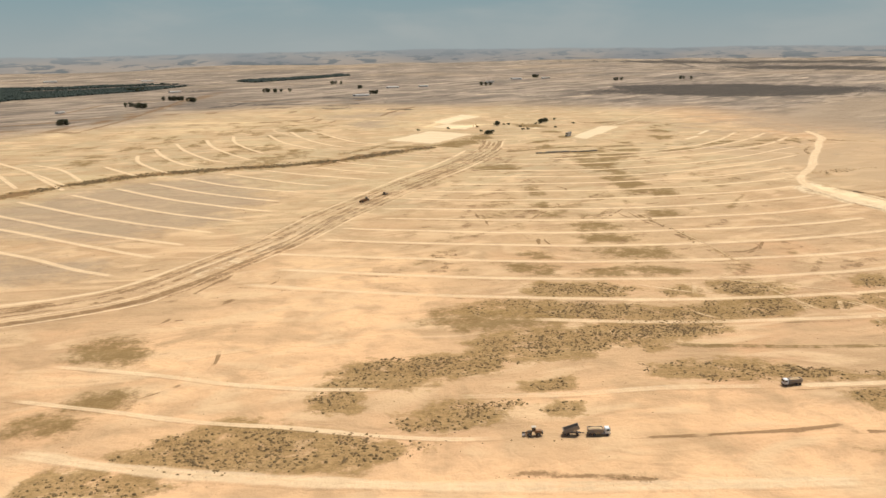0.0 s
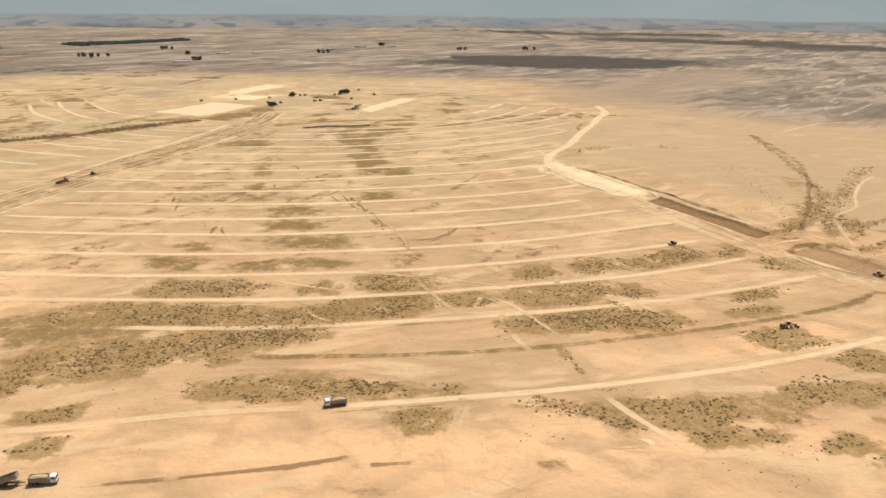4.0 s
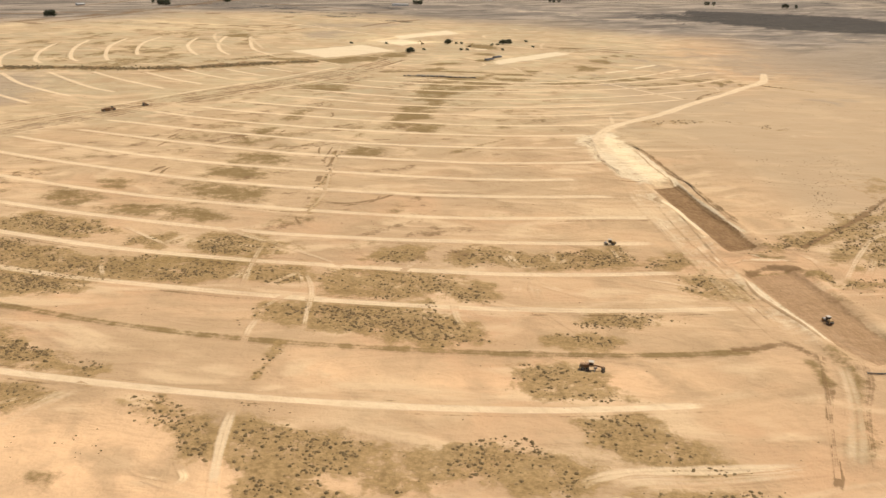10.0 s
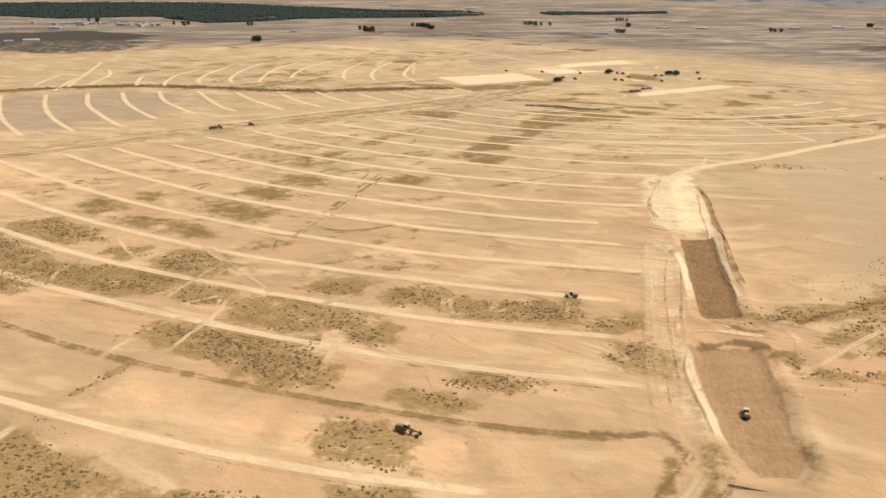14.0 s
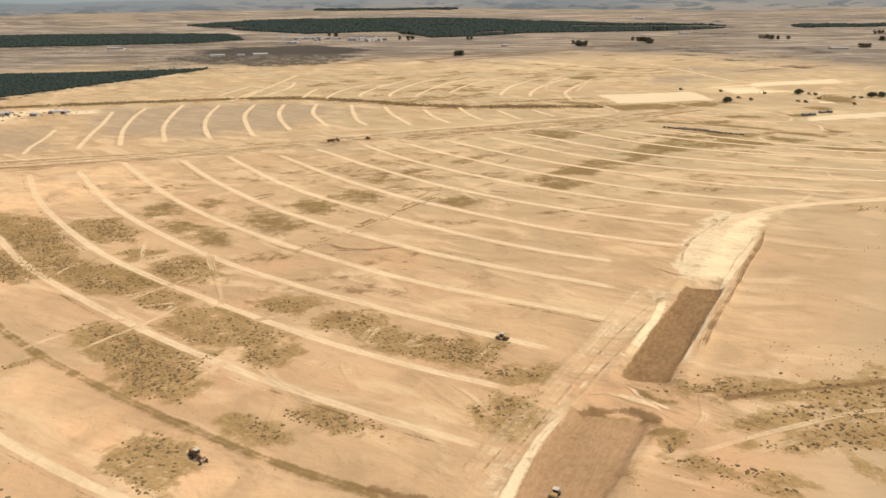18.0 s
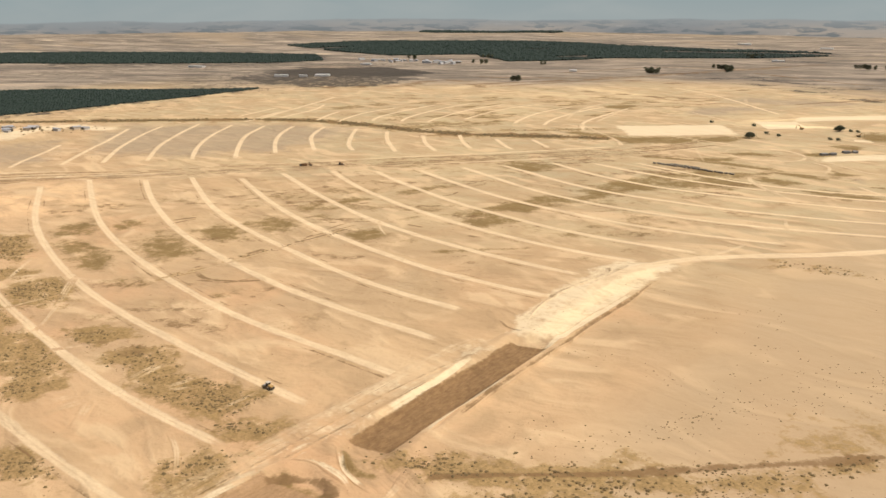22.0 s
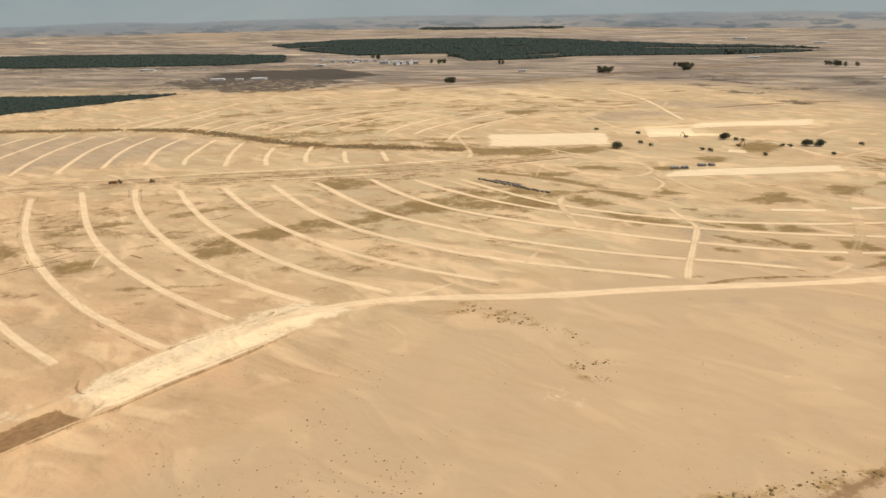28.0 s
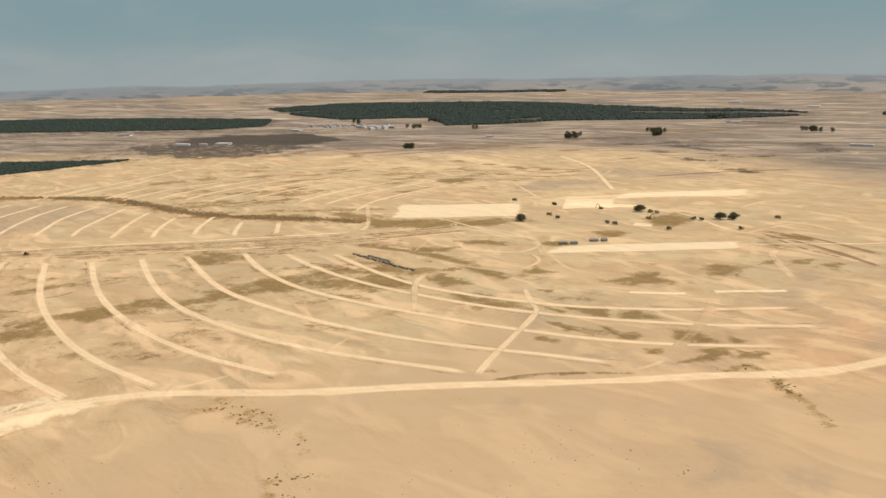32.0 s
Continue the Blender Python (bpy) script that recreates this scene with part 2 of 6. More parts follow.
def spline(points, step=4.0):
    """A smooth line through a few plan points, as evenly spaced places."""
    p = np.array(points, float)
    if len(p) == 2:
        p = np.array([p[0], p.mean(0), p[1]])
    q = np.vstack([2 * p[0] - p[1], p, 2 * p[-1] - p[-2]])
    out = []
    for a, b, c, d in zip(q, q[1:], q[2:], q[3:]):
        n = max(2, int(np.linalg.norm(c - b) / step))
        t = np.linspace(0, 1, n, endpoint=False)[:, None]
        out.append(0.5 * (2 * b + (c - a) * t + (2 * a - 5 * b + 4 * c - d) * t * t + (3 * b - a - 3 * c + d) * t**3))
    out.append(p[-1:])
    return np.vstack(out)


def off_line(x, y, line, reach):
    """The distance of places to a line, where it is less than reach."""
    far = np.full(x.shape, 1e6)
    near = (x > line[:, 0].min() - reach) & (x < line[:, 0].max() + reach) & (y > line[:, 1].min() - reach) & (y < line[:, 1].max() + reach)
    if not near.any():
        return far
    px, py = x[near], y[near]
    best = np.full(px.shape, 1e6)
    for (ax, ay), (bx, by) in zip(line, line[1:]):
        ux, uy = bx - ax, by - ay
        t = np.clip(((px - ax) * ux + (py - ay) * uy) / (ux * ux + uy * uy + 1e-9), 0, 1)
        best = np.minimum(best, np.hypot(px - ax - t * ux, py - ay - t * uy))
    far[near] = best
    return far


def inside(x, y, poly):
    hit = np.zeros(len(x), bool)
    for (ax, ay), (bx, by) in zip(poly, poly[1:] + poly[:1]):
        if ay != by:
            hit ^= ((ay > y) != (by > y)) & (x < (bx - ax) * (y - ay) / (by - ay) + ax)
    return hit


# The two cut stretches of the new canal: their middle lines, half widths and depths.
CUTS = [([(383, 637), (419.5, 538)], 9.0, 1.7), ([(430, 503), (443, 470), (459, 428)], 12.5, 1.4)]


def height(x, y):
    z = np.zeros_like(x)
    for cx, cy, r, a in SWELLS:
        z = z + a * np.exp(-((x - cx) ** 2 + (y - cy) ** 2) / (2 * r * r))
    near = np.hypot(x - 200, y - 700)
    z = z + (waves(x, y, 160.0, 5, 3) - 0.5) * 2.2 + (waves(x, y, 38.0, 9, 2) - 0.5) * 0.5 * (1 - smooth(near, 900, 1500))
    out = np.hypot(x - MID[0], y - MID[1])
    far = smooth(out, 1500, 4200)
    z = z + far * (waves(x, y, 900.0, 21, 4) - 0.4) * 44.0
    east = smooth(x - 0.9 * (y - 300), 500, 3000) * smooth(y, 600, 2500)
    z = z + east * 26.0 * far
    z = z - 70.0 * smooth(out, 3950, 4350)
    for pts, half, deep in CUTS:
        line = spline(pts, 8)
        dist = off_line(x, y, line, half + 20)
        z = z - deep * (1 - smooth(dist, half - 2.5, half + 1.0)) + 1.0 * np.exp(-(((dist - half - 4.5) / 2.6) ** 2))
    return z


def level(x, y):
    return float(height(np.array([float(x)]), np.array([float(y)]))[0])


# ---- soils, painted as a map of the ground: each stroke is a line, its half width and its strength ----
STROKES = {"brown": [], "scrub": [], "pale": [], "grey": [], "moist": [], "dark": [], "rut": [], "track": [], "bright": [], "fresh": [], "clay": []}


def stroke(soil, points, half, strength=1.0, ragged=0.5):
    STROKES[soil].append((spline(points, max(4.0, half * 0.5)), half, strength, ragged))


PATCHES = {}
BEDS, STRIPS = [], []


def patch(soil, strength, corners):
    """A field of another soil within its corners."""
    PATCHES.setdefault(soil, []).append((corners, strength))


def scrub_patch(corners):
    patch("scrub", 0.9, corners)
    BEDS.append(corners)


TUFTS = []


def tufts(corners, density):
    TUFTS.append((corners, density))


def scrub_strip(points, half, much):
    if much > 0.4:
        stroke("scrub", points, half, min(0.75, much * 0.7 + 0.1), 0.7)
    STRIPS.append((points, half, much))


# scrub: low bushes on browner, stonier soil
scrub_patch([(50, 462), (62, 473), (95, 475), (105, 453), (89, 446), (59, 443)])
scrub_patch([(124, 459), (139, 468), (144, 452), (128, 449)])
scrub_patch([(157, 476), (178, 485), (202, 470), (199, 461), (165, 454)])
scrub_patch([(243, 480), (254, 490), (267, 491), (274, 475), (255, 469), (243, 470)])
scrub_patch([(315, 487), (335, 511), (356, 525), (368, 501), (350, 490), (325, 484)])
scrub_patch([(370, 500), (389, 521), (395, 507), (382, 496)])
scrub_patch([(276, 486), (288, 503), (315, 502), (317, 488), (289, 478), (276, 477)])
scrub_patch([(66, 428), (81, 435), (107, 435), (115, 418), (109, 409), (76, 407)])
scrub_patch([(116, 424), (140, 427), (149, 440), (169, 444), (188, 446), (192, 436), (178, 415), (147, 411), (128, 416)])
scrub_patch([(193, 447), (220, 450), (227, 436), (217, 427), (201, 428)])
scrub_patch([(231, 447), (249, 458), (286, 462), (288, 444), (266, 428), (240, 426), (231, 436)])
scrub_patch([(289, 450), (307, 450), (311, 438), (295, 433)])
scrub_patch([(235, 404), (246, 412), (268, 414), (284, 431), (288, 418), (303, 415), (318, 399), (309, 394), (282, 391), (258, 391), (244, 396)])
scrub_patch([(343, 413), (350, 420), (362, 412), (357, 406)])
scrub_patch([(348, 430), (365, 439), (390, 442), (370, 427), (351, 424)])
scrub_patch([(80, 398), (103, 398), (129, 398), (130, 386), (107, 378), (101, 366), (96, 364)])
scrub_patch([(102, 351), (128, 349), (145, 346), (163, 343), (178, 337), (193, 334), (192, 328), (171, 327), (141, 329), (112, 329)])
scrub_patch([(211, 319), (218, 323), (239, 311), (248, 306), (251, 296), (243, 297), (232, 307), (220, 310)])
scrub_patch([(250, 312), (257, 316), (288, 315), (307, 317), (318, 325), (329, 332), (348, 327), (361, 319), (355, 309), (343, 306), (333, 306), (323, 310), (312, 298), (297, 297), (277, 296), (261, 295), (255, 302)])
scrub_patch([(263, 290), (286, 294), (303, 287), (295, 281), (268, 282)])
scrub_patch([(339, 294), (348, 288), (364, 287), (398, 281), (406, 296), (388, 302), (367, 301), (358, 297)])
scrub_patch([(316, 265), (334, 273), (357, 277), (357, 271), (340, 266), (323, 262)])
scrub_patch([(305, 280), (319, 284), (326, 277), (315, 271), (306, 273)])
scrub_patch([(352, 349), (372, 358), (383, 346), (402, 331), (387, 324), (373, 330), (358, 338)])
scrub_patch([(370, 312), (391, 319), (406, 322), (420, 323), (410, 303), (397, 309), (383, 312)])
scrub_patch([(326, 382), (341, 386), (358, 381), (367, 368), (347, 361), (334, 363), (327, 374)])
scrub_patch([(164, 313), (174, 317), (184, 315), (179, 301), (167, 299)])
scrub_patch([(399, 503), (407, 490), (416, 469), (403, 468), (395, 484)])
scrub_patch([(209, 323), (222, 326), (238, 319), (249, 306), (250, 299), (245, 295)])
scrub_patch([(253, 304), (248, 315), (251, 321), (265, 319), (279, 319), (295, 318), (257, 297)])
scrub_patch([(343, 427), (353, 437), (369, 443), (386, 447), (379, 437), (363, 428), (348, 422)])
scrub_patch([(332, 408), (339, 415), (350, 411), (353, 405), (345, 403), (336, 402)])
scrub_patch([(313, 494), (333, 510), (355, 517), (361, 498), (341, 488), (321, 484)])
scrub_patch([(281, 449), (290, 458), (303, 455), (305, 441), (287, 438)])
scrub_patch([(387, 490), (398, 495), (408, 480), (407, 467), (397, 470), (391, 477)])
scrub_patch([(435, 542), (434, 552), (451, 559), (463, 566), (475, 584), (479, 607), (485, 593), (478, 570), (459, 554), (440, 540)])
scrub_patch([(458, 523), (462, 540), (472, 556), (480, 575), (488, 585), (493, 573), (485, 555), (473, 538), (465, 525)])
scrub_patch([(477, 539), (487, 558), (498, 562), (502, 551), (492, 540), (477, 520), (477, 531)])
scrub_patch([(450, 503), (452, 514), (458, 509), (456, 498)])
scrub_patch([(460, 496), (463, 503), (479, 509), (490, 513), (495, 514), (486, 504), (473, 500)])
scrub_patch([(494, 542), (508, 538), (510, 531), (502, 532)])
scrub_patch([(485, 505), (494, 506), (497, 506), (494, 502)])
scrub_patch([(6, 421), (24, 441), (77, 437), (112, 430), (106, 420), (58, 407)])
scrub_patch([(78, 401), (113, 406), (136, 401), (142, 392), (127, 388)])
scrub_patch([(95, 414), (112, 427), (137, 434), (145, 425), (132, 415), (112, 412)])
scrub_patch([(153, 411), (148, 426), (184, 436), (205, 433), (189, 423)])
scrub_patch([(49, 456), (55, 475), (93, 474), (115, 462), (91, 454)])
scrub_patch([(161, 455), (166, 479), (199, 476), (196, 457), (179, 450)])
scrub_patch([(218, 394), (221, 405), (249, 412), (271, 419), (288, 418), (303, 402), (310, 394), (297, 387), (277, 388), (260, 388), (234, 392)])
scrub_patch([(-50, 331), (-43, 345), (-29, 356), (2, 362), (28, 360), (25, 345), (4, 335), (-25, 332), (-41, 325)])
scrub_patch([(-52, 316), (-41, 325), (-35, 318), (-39, 305), (-51, 311)])
scrub_patch([(-8, 301), (6, 309), (32, 313), (36, 308), (16, 290), (0, 283), (-12, 288)])
scrub_patch([(-96, 278), (-86, 290), (-78, 293), (-57, 289), (-35, 280), (-21, 273), (-14, 265), (-30, 256), (-89, 261)])
scrub_patch([(11, 375), (37, 392), (60, 400), (57, 357), (42, 363), (17, 361)])
scrub_patch([(32, 328), (55, 333), (55, 321), (34, 320)])
scrub_patch([(60, 392), (79, 403), (111, 411), (143, 423), (148, 409), (118, 390), (83, 372), (58, 360)])
scrub_patch([(36, 298), (45, 307), (55, 309), (53, 297)])
scrub_patch([(-141, 242), (-137, 253), (-121, 258), (-100, 254), (-87, 248), (-96, 241)])
scrub_patch([(-118, 265), (-106, 275), (-92, 286), (-77, 291), (-55, 288), (-30, 282), (-4, 275), (-13, 264), (-35, 257), (-57, 254), (-91, 255)])
scrub_patch([(-54, 315), (-43, 323), (-32, 314), (-36, 303), (-49, 301)])
scrub_patch([(-52, 323), (-45, 341), (-26, 353), (0, 359), (28, 359), (25, 348), (0, 335), (-15, 321), (-33, 321)])
scrub_patch([(-22, 295), (0, 306), (15, 310), (26, 307), (-1, 288), (-17, 283)])
scrub_patch([(12, 365), (49, 386), (125, 405), (118, 384), (55, 357), (29, 350)])
scrub_patch([(87, 350), (129, 350), (170, 339), (123, 333), (88, 333)])
# bare brown hollows of the terraced field
patch("brown", 0.95, [(97, 634), (132, 640), (141, 621), (108, 610)])
patch("brown", 0.95, [(96, 594), (141, 597), (144, 578), (100, 572)])
patch("brown", 0.95, [(102, 556), (152, 563), (153, 537), (103, 532)])
patch("brown", 0.95, [(53, 545), (70, 551), (75, 532), (62, 528)])
patch("brown", 0.95, [(77, 498), (110, 508), (117, 492), (86, 484)])
patch("brown", 0.95, [(148, 959), (173, 980), (188, 860), (157, 855)])
patch("brown", 0.95, [(159, 836), (180, 838), (183, 769), (167, 730)])
patch("brown", 0.95, [(168, 677), (191, 674), (190, 652), (169, 654)])
patch("brown", 0.95, [(159, 1003), (202, 1045), (204, 1004), (159, 962)])
patch("brown", 0.95, [(188, 757), (213, 766), (211, 735), (190, 733)])
patch("brown", 0.95, [(35, 896), (75, 916), (87, 876), (46, 868)])
patch("brown", 0.95, [(77, 771), (86, 800), (99, 743), (81, 740)])
patch("brown", 0.95, [(75, 706), (90, 715), (94, 689), (83, 687)])
patch("brown", 0.95, [(71, 681), (97, 676), (101, 651), (78, 657)])
patch("brown", 0.95, [(120, 507), (142, 512), (146, 495), (123, 490)])
patch("brown", 0.95, [(-13, 411), (-3, 424), (38, 431), (62, 426), (84, 420), (59, 402), (37, 392), (10, 394), (-6, 399)])
patch("brown", 0.95, [(125, 424), (147, 438), (199, 463), (196, 441), (155, 423)])
patch("brown", 0.95, [(106, 534), (111, 560), (133, 557), (128, 528)])
patch("brown", 0.95, [(102, 614), (104, 639), (134, 640), (132, 612)])
patch("brown", 0.95, [(109, 578), (111, 601), (133, 596), (126, 574)])
patch("brown", 0.95, [(45, 500), (36, 520), (69, 513), (70, 492)])
patch("brown", 0.95, [(109, 507), (129, 517), (159, 503), (139, 494)])
patch("brown", 0.95, [(167, 777), (184, 802), (177, 839), (173, 891), (177, 909), (196, 856), (192, 815), (197, 786), (180, 770)])
patch("brown", 0.95, [(164, 741), (175, 759), (192, 761), (181, 736)])
patch("brown", 0.95, [(167, 935), (198, 976), (226, 967), (187, 921)])
patch("brown", 0.95, [(167, 893), (174, 929), (199, 954), (202, 927), (183, 891)])
patch("brown", 0.95, [(190, 979), (206, 1005), (233, 994), (223, 963)])
patch("brown", 0.95, [(267, 1025), (289, 1035), (320, 1032), (309, 1016), (278, 1015)])
patch("brown", 0.95, [(186, 811), (172, 833), (187, 840), (201, 819)])
patch("brown", 0.95, [(177, 842), (174, 873), (193, 874), (193, 841)])
patch("brown", 0.95, [(172, 888), (174, 911), (191, 911), (186, 889)])
patch("brown", 0.95, [(172, 926), (176, 949), (214, 959), (199, 936)])
patch("brown", 0.95, [(187, 976), (215, 1000), (232, 988), (217, 971)])
patch("brown", 0.95, [(208, 1010), (208, 1030), (242, 1029), (239, 1011)])
patch("brown", 0.95, [(254, 1002), (267, 1025), (308, 1039), (321, 1033), (298, 1013), (266, 1004)])
patch("brown", 0.95, [(287, 1114), (295, 1152), (318, 1148), (306, 1118)])
patch("brown", 0.95, [(317, 1158), (330, 1163), (329, 1154)])
patch("brown", 0.95, [(306, 1196), (315, 1220), (330, 1196), (319, 1182)])
patch("brown", 0.95, [(366, 1004), (379, 1010), (385, 1005), (375, 999)])
patch("brown", 0.95, [(389, 1045), (392, 1056), (403, 1053), (400, 1038)])
patch("brown", 0.95, [(396, 1075), (424, 1077), (429, 1075), (414, 1068)])
patch("brown", 0.95, [(355, 1031), (390, 1047), (384, 1035), (363, 1025)])
patch("brown", 0.95, [(-166, 358), (-172, 386), (-146, 388), (-129, 370), (-125, 349), (-144, 347)])
patch("brown", 0.95, [(-150, 304), (-146, 320), (-127, 325), (-118, 320), (-128, 303)])
patch("brown", 0.95, [(-168, 296), (-158, 302), (-136, 296), (-141, 283), (-162, 284)])
patch("brown", 0.95, [(206, 277), (218, 279), (217, 272), (209, 272)])
patch("brown", 0.95, [(140, 270), (150, 269), (161, 265), (152, 263)])
patch("brown", 0.95, [(341, 719), (331, 736), (326, 751), (340, 735)])
patch("brown", 1.1, [(291, 1129), (291, 1147), (301, 1149), (317, 1153), (320, 1143), (308, 1132)])
patch("brown", 1.1, [(307, 1194), (310, 1212), (317, 1208), (315, 1190)])
patch("brown", 1.1, [(323, 1197), (327, 1207), (332, 1198)])
patch("brown", 1.1, [(317, 1160), (322, 1164), (325, 1156)])
patch("brown", 1.1, [(341, 1274), (345, 1294), (364, 1267), (351, 1267)])
patch("brown", 1.1, [(265, 1172), (272, 1179), (272, 1172)])
patch("brown", 1.1, [(282, 1060), (288, 1071), (295, 1062)])
patch("brown", 1.1, [(228, 1081), (229, 1089), (239, 1081)])
patch("brown", 1.1, [(160, 1150), (166, 1163), (175, 1156), (169, 1146)])
patch("brown", 1.1, [(129, 1293), (115, 1345), (154, 1332), (158, 1304)])
patch("brown", 1.1, [(288, 1013), (289, 1026), (317, 1036), (323, 1029), (307, 1020), (295, 1008)])
patch("brown", 1.1, [(314, 1042), (335, 1048), (339, 1043), (320, 1040)])
patch("brown", 1.1, [(323, 1055), (345, 1062), (343, 1057), (330, 1051)])
patch("brown", 1.1, [(355, 1070), (359, 1086), (370, 1084), (364, 1070)])
patch("brown", 1.1, [(341, 1024), (351, 1032), (365, 1030), (364, 1025), (348, 1023)])
patch("brown", 1.1, [(396, 1040), (390, 1053), (402, 1050), (403, 1045)])
patch("brown", 1.1, [(393, 1074), (414, 1080), (429, 1080), (427, 1073), (414, 1068)])
patch("brown", 1.1, [(414, 1036), (422, 1047), (429, 1045), (425, 1037)])
patch("brown", 1.1, [(435, 1060), (441, 1073), (450, 1069), (441, 1062)])
patch("brown", 1.1, [(450, 1080), (454, 1088), (459, 1085)])
patch("brown", 1.1, [(440, 1041), (442, 1055), (454, 1066), (448, 1043)])
patch("brown", 1.1, [(402, 947), (405, 955), (408, 952)])
# loose tufts of the eastern slope
tufts([(450, 588), (471, 640), (473, 671), (487, 710), (503, 741), (520, 709), (503, 689), (495, 665), (483, 617), (466, 580)], 0.03)
tufts([(433, 649), (446, 672), (455, 661), (445, 643)], 0.03)
tufts([(399, 645), (410, 664), (420, 653), (413, 644)], 0.03)
tufts([(438, 712), (449, 722), (463, 727), (454, 710)], 0.02)
patch("scrub", 0.32, [(495, 652), (495, 676), (505, 699), (520, 674), (520, 656), (505, 646)])
tufts([(466, 630), (475, 669), (488, 690), (496, 677), (485, 653), (484, 625), (475, 621)], 0.040)
tufts([(449, 562), (453, 586), (480, 627), (489, 614), (474, 577)], 0.020)
tufts([(512, 747), (531, 779), (545, 814), (557, 805), (519, 745)], 0.008)
tufts([(546, 849), (561, 877), (573, 859), (559, 837)], 0.008)
# thin lines of scrub on the eastern slope
scrub_strip([(486, 1060), (498, 1053), (509, 1051), (521, 1044), (532, 1039)], 4, 1.0)
scrub_strip([(466, 1049), (465, 1061), (470, 1065)], 3, 0.9)
scrub_strip([(370, 828), (387, 827), (400, 837), (423, 839)], 5, 0.42)
scrub_strip([(374, 808), (381, 820), (382, 830)], 4, 0.42)
scrub_strip([(392, 824), (412, 833), (425, 844), (446, 840)], 4, 0.42)
scrub_strip([(463, 816), (465, 827), (475, 830), (479, 825), (474, 816)], 3, 0.42)
scrub_strip([(462, 819), (467, 838)], 4, 0.6)
# scattered tufts: a field, how many to the square metre
tufts([(466, 611), (464, 646), (453, 667), (461, 687), (480, 726), (499, 735), (514, 713), (485, 666), (480, 634)], 0.035)
tufts([(521, 699), (527, 713), (544, 722), (548, 716), (531, 690)], 0.030)
tufts([(420, 653), (430, 685), (484, 754), (490, 746), (437, 652)], 0.012)
tufts([(423, 580), (435, 605), (455, 608), (445, 579)], 0.030)
tufts([(482, 910), (495, 948), (542, 968), (551, 949), (511, 906)], 0.008)
tufts([(552, 913), (559, 939), (570, 958), (581, 943), (561, 906)], 0.020)
tufts([(405, 705), (405, 770), (439, 767), (444, 713)], 0.006)
tufts([(199, 297), (210, 304), (221, 290), (208, 284)], 0.030)
tufts([(220, 251), (229, 249), (230, 242), (221, 242)], 0.050)
tufts([(185, 291), (207, 291), (207, 283), (188, 285)], 0.020)
tufts([(261, 273), (310, 282), (303, 265), (267, 258)], 0.030)
tufts([(267, 255), (299, 262), (299, 254), (279, 251)], 0.020)
tufts([(243, 330), (266, 334), (273, 327), (256, 321)], 0.030)
tufts([(450, 490), (475, 502), (475, 481), (452, 473)], 0.010)
tufts([(463, 488), (484, 501), (487, 495), (471, 479)], 0.020)
tufts([(446, 544), (487, 589), (503, 548), (467, 510)], 0.030)
tufts([(-11, 284), (36, 281), (47, 264), (-5, 265)], 0.012)
tufts([(18, 254), (40, 255), (71, 248), (68, 244), (21, 249)], 0.060)
scrub_strip([(433, 539), (464, 564), (493, 596), (517, 637)], 9, 0.9)
scrub_strip([(517, 637), (534, 690), (561, 789), (588, 892)], 4, 0.8)
scrub_strip([(487, 561), (512, 604), (546, 648), (590, 699), (619, 726)], 6, 0.7)
scrub_strip([(470, 519), (504, 552), (543, 571)], 3, 0.8)
scrub_strip([(458, 495), (481, 501), (508, 501)], 3, 0.9)
scrub_strip([(158, 660), (170, 620), (180, 570), (190, 530)], 3, 0.5)
scrub_strip([(243, 345), (241, 362), (239, 374)], 2, 0.9)
scrub_strip([(216, 385), (219, 400)], 3, 0.9)
WADI = [(-620, 420), (-530, 530), (-445, 664), (-378, 765), (-311, 842), (-245, 882), (-165, 910), (-105, 952), (-47, 1016), (-13, 1051)]
stroke("scrub", WADI, 15, 1.0, 0.6)
stroke("brown", WADI, 9, 0.9, 0.8)
stroke("rut", WADI, 8, 1.2, 0.9)

# bare brown hollows and gullies in the terraced field
stroke("brown", [(238, 681), (267, 731)], 3, 0.9, 0.8)
stroke("rut", [(588, 889), (554, 732), (495, 614), (450, 545)], 2.0, 1.1, 0.8)
stroke("rut", [(25, 254), (40, 251), (67, 248)], 1.5, 1.1, 0.8)
stroke("bright", [(-21, 1299), (2, 1400), (58, 1507)], 30, 0.9, 0.6)
stroke("brown", [(-60, 1050), (20, 1080), (60, 1150)], 14.4, 1.2, 0.8)
stroke("brown", [(90, 1015), (160, 1050), (240, 1060)], 8.0, 1.2, 0.8)

scrub_strip([(-116, 993), (-87, 1040), (-62, 1094)], 7, 0.8)
stroke("grey", [(-222, 1706), (-131, 1699), (-50, 1693)], 26, 1.1, 0.7)
stroke("dark", [(-537, 1807), (-395, 1800), (-245, 1755), (-113, 1829)], 9, 0.9, 0.8)
stroke("bright", [(-556, 1231), (-555, 1340), (-455, 1400), (-334, 1398)], 22, 1.2, 0.7)

stroke("dark", [(-1560, 760), (-1300, 1080), (-1080, 1400)], 110, 0.5, 0.9)
stroke("grey", [(540, 1260), (720, 1480), (920, 1700)], 150, 1.0, 0.9)

# graded pads, bright spoil and the canal
stroke("bright", [(-420, 1200), (-360, 1310), (-270, 1390)], 40, 0.55, 0.8)
stroke("pale", [(480, 797), (490, 801)], 6, 0.5, 0.6)
stroke("pale", [(515, 885), (526, 891), (534, 893)], 2.5, 0.5, 0.6)
stroke("pale", [(554, 898), (558, 901)], 3, 0.5, 0.6)
stroke("pale", [(-389, 499), (-428, 537), (-443, 589), (-397, 614)], 22, 1.0, 0.7)
